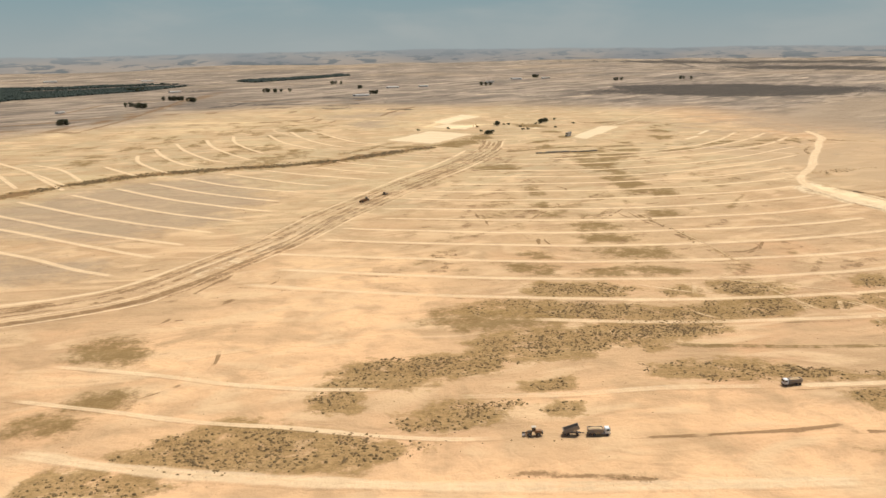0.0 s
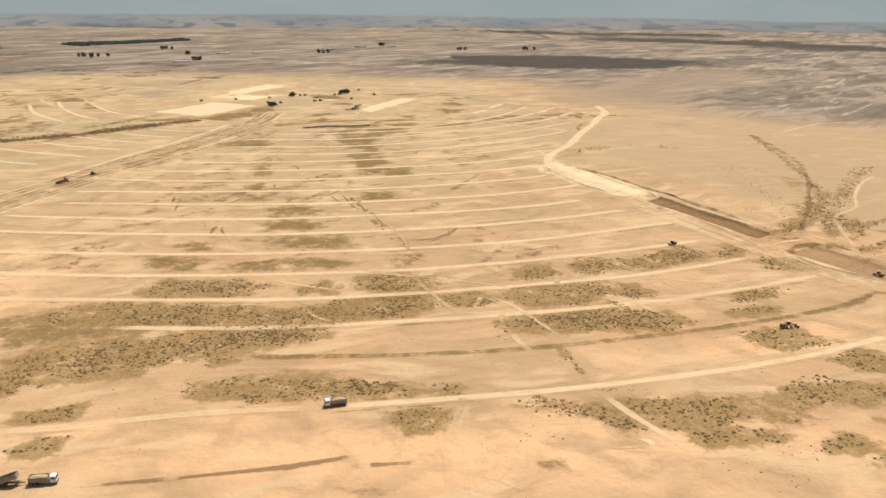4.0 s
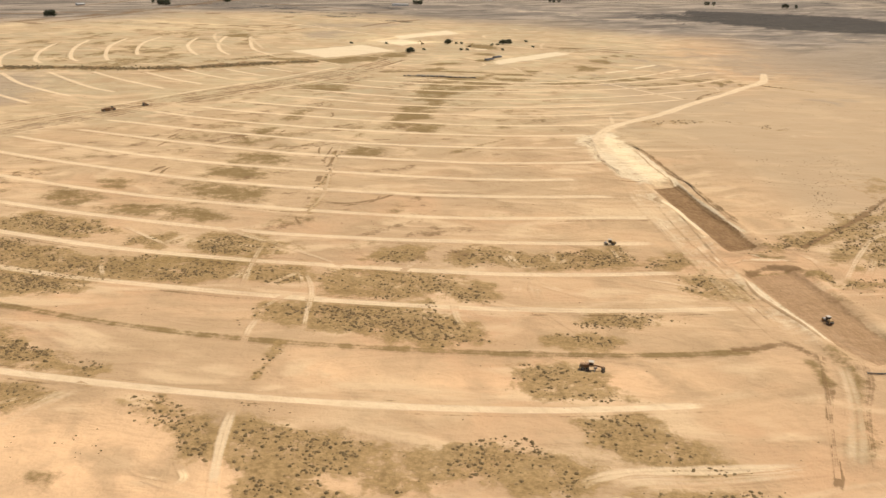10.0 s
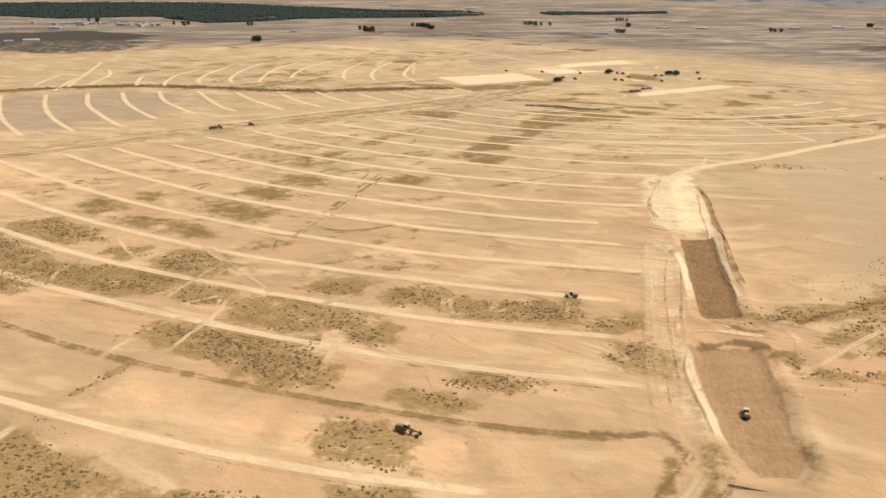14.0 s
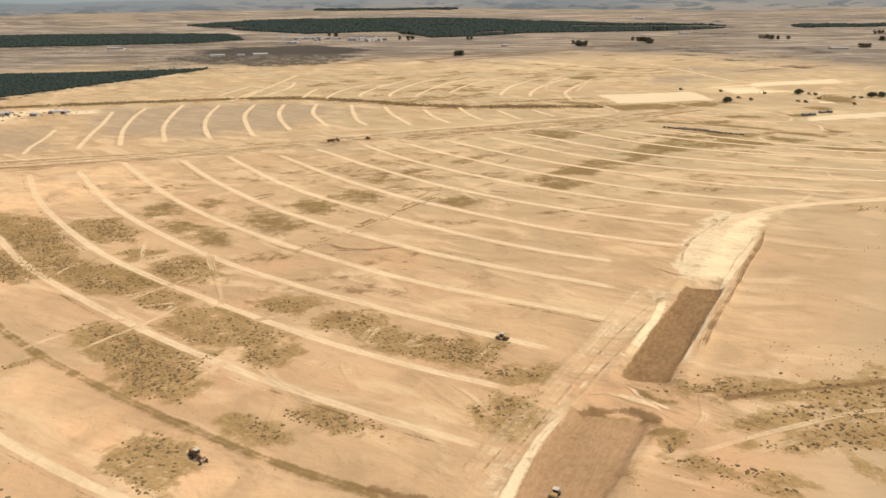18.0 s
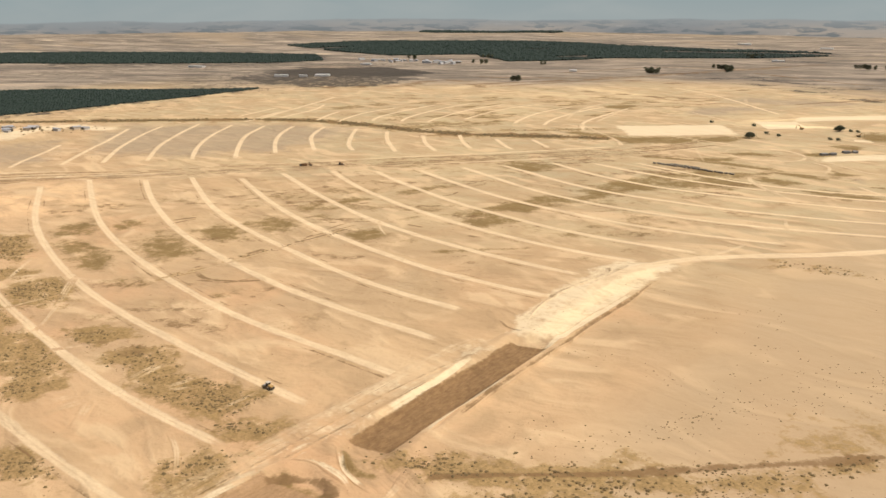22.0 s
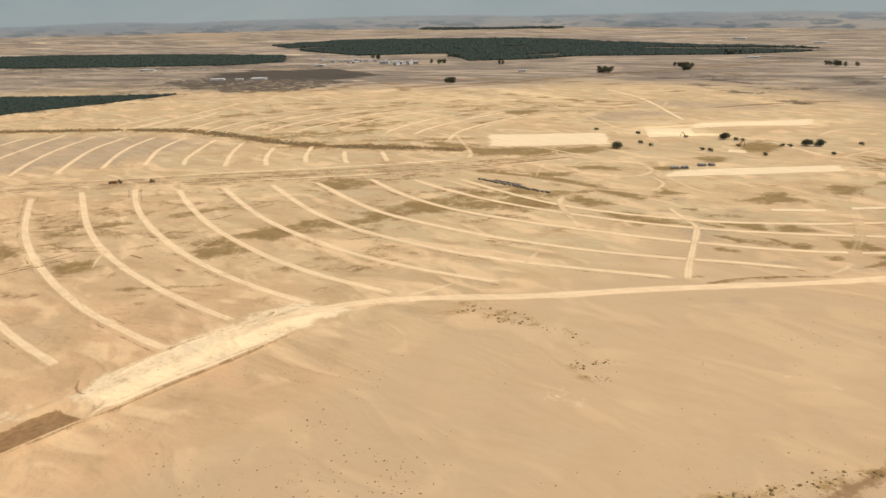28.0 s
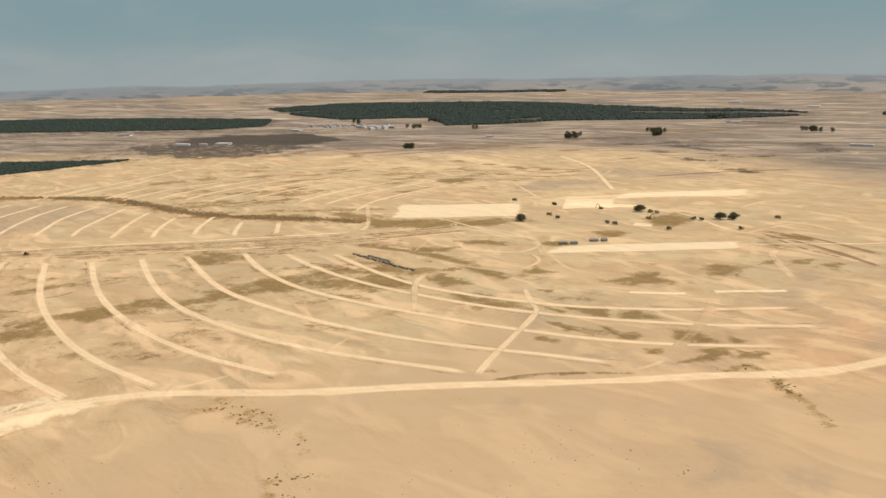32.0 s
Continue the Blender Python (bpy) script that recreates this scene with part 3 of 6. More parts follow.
patch("moist", 1.0, [(374, 634), (391, 643), (428, 542), (411, 533)])
patch("clay", 1.0, [(415, 500), (443, 514), (468, 434), (468, 425), (457, 418), (441, 438)])
patch("brown", 1.0, [(439, 494), (447, 499), (465, 440), (458, 426), (446, 450)])
patch("brown", 0.9, [(417, 504), (425, 511), (439, 467), (433, 463)])
# shadow of the second cut's north bank, painted as a dark arc
stroke("brown", [(420, 501), (432, 508), (444, 510)], 3, 0.9, 0.8)
stroke("rut", [(419, 501), (423, 509), (432, 515), (442, 513)], 2.2, 1.1, 0.5)
stroke("pale", [(447, 444), (453, 430), (459, 426)], 2.2, 0.9, 0.8)
stroke("brown", [(419, 529), (430, 525), (438, 529)], 2.5, 1.0, 0.6)
patch("pale", 0.45, [(357, 632), (382, 552), (402, 495), (419, 451), (430, 423), (444, 428), (433, 460), (416, 497), (409, 531), (376, 628)])
patch("pale", 0.75, [(317, 753), (345, 776), (388, 650), (367, 634), (337, 683)])
stroke("fresh", [(340, 752), (352, 718), (366, 678), (377, 652)], 8, 0.75, 0.9)
stroke("fresh", [(381, 604), (392, 578), (402, 552)], 4, 0.5, 0.9)
stroke("fresh", [(22, 1290), (42, 1305), (58, 1330)], 14, 1.0, 0.7)
stroke("fresh", [(-21, 1299), (0, 1370), (40, 1450)], 9, 0.6, 0.8)
stroke("rut", [(406, 417), (417, 422), (426, 428), (436, 418)], 2.4, 0.9, 0.5)
stroke("brown", [(433, 415), (435, 397)], 2.5, 0.9, 0.6)
stroke("brown", [(443, 426), (446, 402), (440, 372), (437, 350)], 3, 0.8, 0.7)
stroke("brown", [(446, 505), (450, 511), (454, 507)], 3.5, 1.1, 0.5)
stroke("brown", [(417, 948), (421, 966), (430, 988), (443, 1008)], 3, 0.9, 0.6)
stroke("rut", [(416, 950), (419, 966), (429, 988), (442, 1007)], 1.2, 1.1, 0.6)
patch("grey", 1.1, [(515, 982), (523, 985), (536, 989), (550, 971), (543, 955), (538, 968), (528, 978)])

# sunlight on the western slope, put in as brighter sand
stroke("bright", [(-110, 330), (-60, 410), (-40, 500)], 75, 0.95, 0.4)
stroke("bright", [(330, 790), (420, 560), (440, 470), (430, 380)], 26, 0.25, 0.5)
stroke("bright", [(-220, 240), (-60, 235), (120, 250)], 40, 0.9, 0.4)
stroke("bright", [(60, 305), (150, 290), (230, 280), (330, 265)], 32, 0.8, 0.5)
stroke("bright", [(250, 360), (300, 358), (380, 385)], 16, 0.6, 0.5)
stroke("bright", [(120, 385), (180, 388), (240, 392)], 12, 0.3, 0.5)
stroke("pale", [(-150, 500), (-110, 580), (-60, 720)], 14, 0.5, 0.5)

# greyer stony ground north of the road and beyond
stroke("grey", [(-270, 500), (-230, 520)], 20, 1.0, 0.6)
stroke("grey", [(-1100, 1240), (-960, 1200), (-800, 1120)], 90, 1.0, 0.6)
stroke("grey", [(-160, 1500), (-80, 1560)], 45, 1.0, 0.6)
stroke("grey", [(40, 1700), (160, 1780)], 30, 1.0, 0.6)
stroke("dark", [(430, 2030), (620, 2060), (773, 1990), (985, 2020)], 95, 1.1, 0.9)
# cloud shadow over the far eastern ground, painted as a dark stroke
stroke("dark", [(1226, 3211), (1659, 2799), (1875, 2604)], 170, 1.3, 0.9)
stroke("grey", [(-106, 1313), (-125, 1369), (-104, 1397)], 28.8, 1.12, 0.8)
# dark ground colour within the outlines of three orchards
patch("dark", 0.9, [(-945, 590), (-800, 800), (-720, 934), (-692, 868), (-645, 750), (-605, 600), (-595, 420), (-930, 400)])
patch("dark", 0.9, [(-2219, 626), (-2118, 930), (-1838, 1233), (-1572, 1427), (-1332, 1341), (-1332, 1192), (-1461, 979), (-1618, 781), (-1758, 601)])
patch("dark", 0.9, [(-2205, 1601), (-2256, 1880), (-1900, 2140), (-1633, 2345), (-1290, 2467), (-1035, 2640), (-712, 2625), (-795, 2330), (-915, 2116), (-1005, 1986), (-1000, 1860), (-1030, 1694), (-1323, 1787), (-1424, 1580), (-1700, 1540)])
stroke("dark", [(-640, 420), (-800, 900), (-1050, 1050)], 120, 0.4, 0.9)
stroke("dark", [(-1300, 700), (-1250, 1000), (-1150, 1300)], 120, 0.4, 0.9)
stroke("dark", [(-760, 2330), (-600, 2300)], 30, 0.75, 0.9)
stroke("dark", [(-250, 1980), (-120, 1900)], 22, 0.75, 0.9)
stroke("dark", [(-330, 1800), (-200, 1740)], 20, 0.75, 0.9)
stroke("dark", [(900, 3800), (1600, 3500)], 170, 1.2, 0.9)
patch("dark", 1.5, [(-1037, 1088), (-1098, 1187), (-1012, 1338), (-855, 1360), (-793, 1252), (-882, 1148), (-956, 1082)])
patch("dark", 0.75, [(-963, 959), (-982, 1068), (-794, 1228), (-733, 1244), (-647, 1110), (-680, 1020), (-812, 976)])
stroke("dark", [(-601, 1698), (-513, 1840), (-361, 1817), (-177, 1815)], 14, 0.8, 0.9)
stroke("dark", [(-456, 1746), (-259, 1688), (-51, 1624)], 14, 0.8, 0.9)
stroke("rut", [(-706, 1375), (-633, 1459), (-561, 1615), (-562, 1916), (-561, 2275)], 8, 1.1, 0.9)
stroke("rut", [(-596, 1237), (-577, 1391), (-549, 1551)], 6, 1.1, 0.9)
stroke("rut", [(-570, 1271), (-536, 1259)], 9, 1.1, 0.9)
stroke("rut", [(-226, 1581), (-350, 1627), (-495, 1573)], 6, 1.1, 0.9)
stroke("rut", [(-413, 1365), (-303, 1401), (-207, 1444)], 5, 1.1, 0.9)
stroke("rut", [(-693, 1005), (-634, 1147), (-686, 1278), (-615, 1295)], 7, 1.1, 0.9)
patch("dark", 1.1, [(454, 2253), (791, 2274), (1030, 2073), (885, 1872), (634, 1854), (452, 1993)])
patch("brown", 0.8, [(-35, 1075), (20, 1090), (62, 1160), (75, 1195), (52, 1182), (-5, 1078)])
patch("brown", 1.15, [(-4, 1063), (13, 1095), (31, 1126), (54, 1117), (47, 1083), (26, 1052)])
patch("brown", 1.15, [(48, 1122), (43, 1154), (49, 1180), (73, 1163), (60, 1125)])
patch("brown", 1.15, [(304, 1192), (300, 1208), (313, 1217), (327, 1206), (327, 1189), (317, 1184)])
patch("brown", 1.15, [(310, 1244), (310, 1261), (319, 1251), (316, 1240)])
patch("brown", 1.15, [(321, 1266), (325, 1279), (335, 1265), (328, 1260)])
patch("brown", 1.15, [(238, 1319), (257, 1314), (284, 1301), (289, 1288), (264, 1298)])
patch("brown", 1.15, [(227, 1336), (269, 1351), (278, 1340), (237, 1331)])
patch("brown", 1.15, [(287, 1140), (292, 1155), (309, 1142), (319, 1147), (317, 1137), (304, 1124)])
patch("brown", 1.15, [(300, 1058), (308, 1071), (322, 1082), (325, 1075), (310, 1055)])
patch("brown", 1.15, [(329, 1055), (345, 1070), (361, 1060), (343, 1055)])
patch("brown", 1.15, [(357, 1068), (366, 1089), (377, 1082), (368, 1063)])
patch("brown", 1.15, [(390, 1045), (393, 1052), (403, 1050), (406, 1044), (397, 1038)])
patch("brown", 1.15, [(404, 1073), (407, 1083), (416, 1082), (430, 1078), (426, 1066), (413, 1065)])
patch("brown", 1.15, [(368, 1045), (375, 1048), (390, 1045), (386, 1042)])
patch("brown", 1.15, [(348, 1026), (360, 1028), (374, 1034), (370, 1021)])
patch("brown", 1.15, [(418, 1038), (426, 1042), (433, 1040), (425, 1033)])
patch("brown", 1.15, [(442, 1037), (441, 1055), (444, 1072), (450, 1065), (447, 1036)])
patch("brown", 1.15, [(446, 1078), (457, 1083), (461, 1076), (453, 1070)])
patch("brown", 1.15, [(426, 1092), (437, 1092), (439, 1086), (433, 1086)])
patch("brown", 1.15, [(211, 1011), (201, 1027), (219, 1031), (246, 1033), (226, 1010)])
patch("brown", 1.15, [(192, 956), (181, 982), (201, 1001), (223, 996), (216, 970)])
patch("brown", 1.15, [(120, 1039), (134, 1083), (147, 1067), (134, 1036)])
patch("brown", 1.15, [(118, 1092), (125, 1120), (147, 1131), (148, 1110), (127, 1089)])
patch("brown", 1.15, [(237, 1076), (225, 1097), (247, 1099), (245, 1075)])
patch("brown", 1.15, [(162, 1156), (167, 1170), (180, 1163), (173, 1148)])
patch("brown", 1.15, [(117, 1298), (129, 1327), (155, 1322), (167, 1282), (144, 1277)])
patch("brown", 1.15, [(-214, 1223), (-230, 1266), (-209, 1300), (-186, 1265)])
patch("brown", 1.15, [(142, 1218), (167, 1236), (176, 1219), (158, 1205)])
patch("grey", 0.9, [(-400, 650), (-330, 765), (-240, 860), (-190, 830), (-150, 740), (-180, 640), (-235, 575), (-320, 590)])
patch("grey", 0.75, [(-330, 560), (-240, 530), (-210, 495), (-260, 470), (-340, 500)])


def soils(x, y):
    ragged = waves(x, y, 26.0, 31, 3) - 0.5
    maps = {}
    for soil, strokes in STROKES.items():
        v = np.zeros_like(x)
        for line, half, strength, rag in strokes:
            d = off_line(x, y, line, half * 2.2 + 4)
            v = np.maximum(v, strength * (1 - smooth(d * (1 + rag * 2.2 * ragged), half * -0.1, half * 1.7)))
        for corners, strength in PATCHES.get(soil, ()):
            ring_ = np.array(corners + corners[:1], float)
            # some soils end sharply, others fade out over many metres
            reach, lo, hi, wild = {"grey": (60.0, -35.0, 30.0, 40.0), "dark": (60.0, -30.0, 15.0, 50.0), "moist": (14.0, -3.5, 4.5, 3.0), "clay": (14.0, -3.5, 4.5, 5.0), "brown": (22.0, -10.0, 9.0, 16.0)}.get(soil, (14.0, -8.0, 4.0, 12.0))
            span = np.clip(np.ptp(ring_, axis=0).min() / (1.6 * (hi - lo)), 0.3, 1.0)
            lo, hi, wild = lo * span, hi * span, wild * span
            d = off_line(x, y, ring_, reach)
            d = np.where(inside(x, y, corners), np.minimum(d, reach), -d)
            v = np.maximum(v, strength * smooth(d + wild * ragged, lo, hi))
        maps[soil] = v
    out = np.hypot(x - 150, y - 700)
    # where the far land takes its haze-greyed colours
    maps["hazed_land"] = smooth(out + 420 * (waves(x, y, 420.0, 41, 3) - 0.5), 700, 1250)
    bands = waves(x * 0.3 - y * 0.1, y, 120.0, 47, 4)
    far = smooth(out, 900, 2400)
    maps["grey"] = np.maximum(maps["grey"], 0.8 * far * smooth(bands, 0.5, 0.7))
    maps["hazed_land"] = np.maximum(maps["hazed_land"], 0.85 * smooth(x + 0.3 * (y - 800), 540, 850) * smooth(y, 750, 1150))
    # how much of the haze tint the sand takes, growing northwards
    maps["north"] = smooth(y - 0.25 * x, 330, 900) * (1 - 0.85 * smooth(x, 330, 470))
    # rain scours the middle field into short dark streaks that run with the slope
    field = smooth(x, -90, 40) * (1 - smooth(x, 250, 340)) * smooth(y, 420, 500) * (1 - smooth(y, 1000, 1150))
    maps["brown"] = np.maximum(maps["brown"], field * 0.5 * smooth(waves(0.27 * x + 0.54 * y, 1.1 * x - 0.54 * y, 22.0, 61, 4), 0.55, 0.76))
    maps["rut"] = np.maximum(maps["rut"], field * 0.5 * smooth(waves(0.25 * x + 0.5 * y, 1.5 * x - 0.75 * y, 22.0, 67, 4), 0.62, 0.74))
    north = smooth(-x, 90, 160) * (1 - smooth(-x, 420, 560)) * smooth(y, 860, 940) * (1 - smooth(y, 1300, 1420))
    maps["brown"] = np.maximum(maps["brown"], north * 0.75 * smooth(waves(x * 1.2 + 0.6 * y, y * 0.55 - 0.9 * x, 34.0, 63, 4), 0.5, 0.7))
    # the smooth slope east of the canal
    maps["calm"] = smooth(x + 0.35 * (y - 520), 455, 520) * (1 - smooth(y - 1.5 * np.maximum(x - 470, 0), 960, 1080))
    return maps


def paint(mesh, xyz, extra=None):
    maps = soils(xyz[:, 0], xyz[:, 1])
    maps.update(extra or {})
    for name, v in maps.items():
        mesh.attributes.new(name, "FLOAT", "POINT").data.foreach_set("value", v.astype(np.float32))


def mesh_of(name, verts, faces, material, shade=True):
    me = bpy.data.meshes.new(name)
    me.from_pydata([], [], [])
    verts, faces = np.asarray(verts, np.float32), np.asarray(faces, np.int32)
    k = faces.shape[1]
    me.vertices.add(len(verts))
    me.vertices.foreach_set("co", verts.ravel())
    me.loops.add(faces.size)
    me.loops.foreach_set("vertex_index", faces.ravel())
    me.polygons.add(len(faces))
    me.polygons.foreach_set("loop_start", np.arange(0, faces.size, k, dtype=np.int32))
    me.polygons.foreach_set("use_smooth", np.full(len(faces), shade))
    me.update(calc_edges=True)
    me.materials.append(material)
    return me


def lines_out(lo, hi, step, end_lo, end_hi, grow=1.065):
    """Grid lines: even between lo and hi, wider and wider towards the ends."""
    mid = list(np.arange(lo, hi + step / 2, step))
    a, s = mid[-1], step
    while a < end_hi:
        s *= grow
        a += s
        mid.append(a)
    a, s, low = mid[0], step, []
    while a > end_lo:
        s *= grow
        a -= s
        low.append(a)
    return np.array(low[::-1] + mid)


def grid_faces(nx, ny):
    i = (np.arange(ny - 1)[:, None] * nx + np.arange(nx - 1)[None]).ravel()
    return np.stack([i, i + 1, i + nx + 1, i + nx], 1)


def ground_sheet():
    gx = lines_out(-330, 530, 2.6, MID[0] - FAR - 120, MID[0] + FAR + 120)
    gy = lines_out(240, 1150, 2.6, MID[1] - FAR - 120, MID[1] + FAR + 120)
    # closer lines round the canal
    gx, gy = np.sort(np.r_[gx, np.arange(336.9, 480, 2.6)]), np.sort(np.r_[gy, np.arange(402.5, 775, 2.6)])
    x, y = [a.ravel() for a in np.meshgrid(gx, gy)]
    xyz = np.stack([x, y, height(x, y)], 1)
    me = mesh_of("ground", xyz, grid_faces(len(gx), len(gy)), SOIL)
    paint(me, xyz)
    return tagged(new("ground", me), "sunlit sandy desert ground with brown and grey soil patches", "ground", kind="structure")


def ribbon(name, label, points, width, lift=0.12, berm=0.3, soil="track", strength=1.0, category="dirt track", step=3.0, wobble=0.12, taper=True, edge_shade=0.0, broken=0.0):
    """A bed of loose soil laid along a line, with low banks at both sides."""
    line = spline(points, step)
    way = np.gradient(line, axis=0)
    way /= np.linalg.norm(way, axis=1)[:, None] + 1e-9
    side = np.stack([-way[:, 1], way[:, 0]], 1)
    n = len(line)
    across = np.array([-1.0, -0.72, -0.45, -0.2, 0.0, 0.2, 0.45, 0.72, 1.0])
    rise = np.array([-0.05, berm, 0.0, 0.03, 0.05, 0.03, 0.0, berm, -0.05])
    tone = np.array([0.0, 0.35, 0.9, 1.0, 0.72, 1.0, 0.9, 0.35, 0.0])
    if soil in ("rut", "brown"):
        edge_shade = 0.0
    if edge_shade:
        across, rise, tone = np.r_[-1.75, -1.35, across, 1.35, 1.75], np.r_[-0.05, -0.04, rise, -0.04, -0.05], np.r_[0.0, 0.0, tone, 0.0, 0.0]
    seed = int(abs(line[0, 0] * 7 + line[0, 1] * 3)) % 1000
    s = np.arange(n) * step
    wide = width / 2 * (1 + wobble * 2 * (waves(s, s * 0 + seed, 22.0, 71, 3) - 0.5))
    x = (line[:, 0:1] + side[:, 0:1] * across[None] * wide[:, None]).ravel()
    y = (line[:, 1:2] + side[:, 1:2] * across[None] * wide[:, None]).ravel()
    ends = np.ones(n)
    if taper:
        ends = smooth(np.minimum(s, s[::-1]), 0, 14.0)
    fade = 0.72 + 0.56 * waves(s, s * 0 + seed, 60.0, 73, 3)
    if broken:
        fade = fade * smooth(waves(s, s * 0 + seed * 3.7, 9.0, 79, 3), 0.3, 0.48)
    lie = lift + rise[None] * ends[:, None]
    lie[:, [0, -1]] = -0.25  # the rim runs out under the sand
    lie[[0, -1]] = -0.25
    z = height(x, y) + lie.ravel()
    k = len(across)
    xyz = np.stack([x, y, z], 1)
    me = mesh_of(name, xyz, grid_faces(k, n), SOIL)
    mark = (tone[None] * (ends * np.clip(fade, 0, 1.1))[:, None] * strength).ravel()
    extra = {soil: mark}
    if edge_shade:
        # a flat brown edge painted as a cut bank's shade, broken along the way, mostly on the upper side
        bank = np.zeros((n, k))
        for col, want in ((1, 0.46), (k - 2, 0.6)):
            bank[:, col] = edge_shade * smooth(waves(s, s * 0 + seed + 50.0 * col, 34.0, 75, 3), want, want + 0.12)
        extra["rut"] = np.maximum(soils(x, y)["rut"] * np.clip(1.0 - 1.5 * mark, 0, 1), bank.ravel())
    paint(me, xyz, extra)
    return tagged(new(name, me), label, category, kind="structure")


# ---- ground, tracks and canal ----
ground = ground_sheet()
PALE = "pale graded dirt track across the terraced field"


def terrace(points, width, soil, much):
    line = spline(points, 8.0)
    for k in range(22):  # the graders drive an even curve
        line[1:-1] = (line[:-2] + 2 * line[1:-1] + line[2:]) / 4
    points = [tuple(q) for q in line[::4]] + [tuple(line[-1])]
    ribbon("terrace_track", PALE, points, width * 1.12, 0.12, 0.14, soil, much * 0.98, edge_shade=0.55)


def contour(points):
    ribbon("contour_track", "pale curved contour track over stony ground", points, 6.8, 0.12, 0.14, "track", 1.05, edge_shade=0.45)


def side(points, width, much):
    ribbon("side_track", "narrow pale vehicle track over sand", points, width, 0.16, 0.06, "track", much * 0.66, wobble=0.35)


# terrace tracks of the southern field, from the near end to the far end
terrace([(140, 322), (190, 325), (241, 331), (294, 340), (345, 353), (397, 371)], 5.2, "track", 1.2)
terrace([(100, 372), (167, 367), (212, 369), (249, 374), (292, 383), (339, 394), (380, 404), (421, 421)], 6.0, "brown", 0.85)
terrace([(40, 409), (105, 403), (157, 406), (212, 412), (264, 419), (333, 435), (366, 444), (412, 459)], 6.5, "track", 0.8)
terrace([(-120, 476), (-22, 453), (53, 445), (129, 442), (206, 452), (281, 465), (341, 479), (393, 497)], 6.5, "track", 0.85)
terrace([(-107, 509), (-32, 495), (42, 484), (156, 485), (240, 498), (321, 519), (382, 535)], 6.5, "track", 0.85)
terrace([(-119, 549), (-29, 534), (58, 523), (165, 527), (272, 544), (335, 564), (376, 575)], 6.5, "track", 0.85)
terrace([(-89, 589), (-14, 574), (54, 566), (113, 564), (217, 574), (280, 588), (358, 609)], 6.5, "track", 1.0)
terrace([(-81, 626), (-11, 613), (68, 602), (187, 609), (262, 619), (336, 640)], 6.5, "track", 1.0)
terrace([(-52, 660), (84, 644), (200, 649), (271, 661), (339, 682)], 6.5, "track", 1.0)
terrace([(-55, 699), (98, 684), (198, 689), (275, 704), (330, 721)], 6.5, "track", 1.0)
terrace([(-39, 740), (65, 724), (192, 726), (284, 744), (326, 761)], 6.5, "track", 1.0)
terrace([(-12, 770), (124, 759), (242, 770), (311, 790), (339, 804)], 6.5, "track", 1.0)
terrace([(8, 804), (99, 797), (182, 800), (273, 819), (338, 848), (357, 860)], 6.5, "track", 1.0)
terrace([(21, 841), (101, 835), (198, 839), (298, 872), (345, 901), (404, 943)], 6.5, "track", 1.0)
terrace([(37, 874), (163, 873), (199, 883), (276, 908), (342, 944), (405, 994), (429, 1013)], 6.5, "track", 1.0)
terrace([(54, 918), (130, 914), (213, 929), (296, 971), (367, 1010), (415, 1047), (456, 1104)], 6.5, "track", 1.0)
terrace([(79, 946), (149, 953), (215, 971), (306, 1015), (359, 1054), (413, 1105), (444, 1151)], 6.5, "track", 1.0)
terrace([(99, 980), (160, 985), (231, 997), (313, 1044), (363, 1093), (409, 1168)], 6.5, "track", 1.0)
# contour tracks of the northern field
contour([(-310, 560), (-265, 535), (-228, 510), (-194, 493)])
contour([(-381, 646), (-310, 608), (-265, 581), (-213, 551), (-182, 535)])
contour([(-380, 685), (-321, 645), (-252, 605), (-173, 570)])
contour([(-371, 727), (-305, 681), (-238, 641), (-162, 608)])
contour([(-337, 756), (-268, 705), (-210, 672), (-148, 647)])
contour([(-308, 786), (-247, 738), (-195, 711), (-132, 684)])
contour([(-285, 812), (-234, 773), (-190, 749), (-135, 727)])
contour([(-262, 842), (-208, 800), (-165, 780), (-122, 764)])
contour([(-225, 864), (-180, 834), (-135, 808), (-99, 796)])
contour([(-188, 883), (-135, 854), (-67, 826)])
contour([(-140, 901), (-90, 875), (-45, 860)])
contour([(-122, 937), (-75, 911), (-35, 895)])
contour([(-77, 953), (-35, 935), (-6, 926)])
contour([(-54, 983), (7, 961)])
contour([(-453, 864), (-424, 822), (-391, 777)])
contour([(-428, 878), (-388, 824), (-343, 768)])
contour([(-451, 930), (-402, 892), (-363, 839), (-348, 816)])
contour([(-365, 913), (-334, 877), (-302, 846)])
contour([(-356, 1000), (-335, 940), (-300, 888), (-275, 862)])
contour([(-356, 1060), (-322, 985), (-282, 922), (-255, 900)])
contour([(-345, 1112), (-310, 1032), (-262, 955), (-230, 925)])
contour([(-317, 1155), (-284, 1065), (-240, 988), (-208, 945)])
contour([(-290, 1200), (-268, 1115), (-235, 1045), (-205, 998)])
contour([(-244, 1212), (-210, 1122), (-172, 1062), (-145, 1030)])
contour([(-219, 1250), (-188, 1164), (-150, 1093), (-114, 1049)])
contour([(-190, 1265), (-155, 1190), (-112, 1112), (-62, 1066)])
contour([(-350, 790), (-440, 890), (-530, 985)])
# the wide haul road between the two fields: a broad graded bed with many wheel lanes
HAUL = [(-330, 372), (-235, 415), (-176, 452), (-141, 516), (-111, 590), (-89, 665), (-58, 745), (-20, 830), (16, 905), (45, 985), (62, 1060), (70, 1125)]


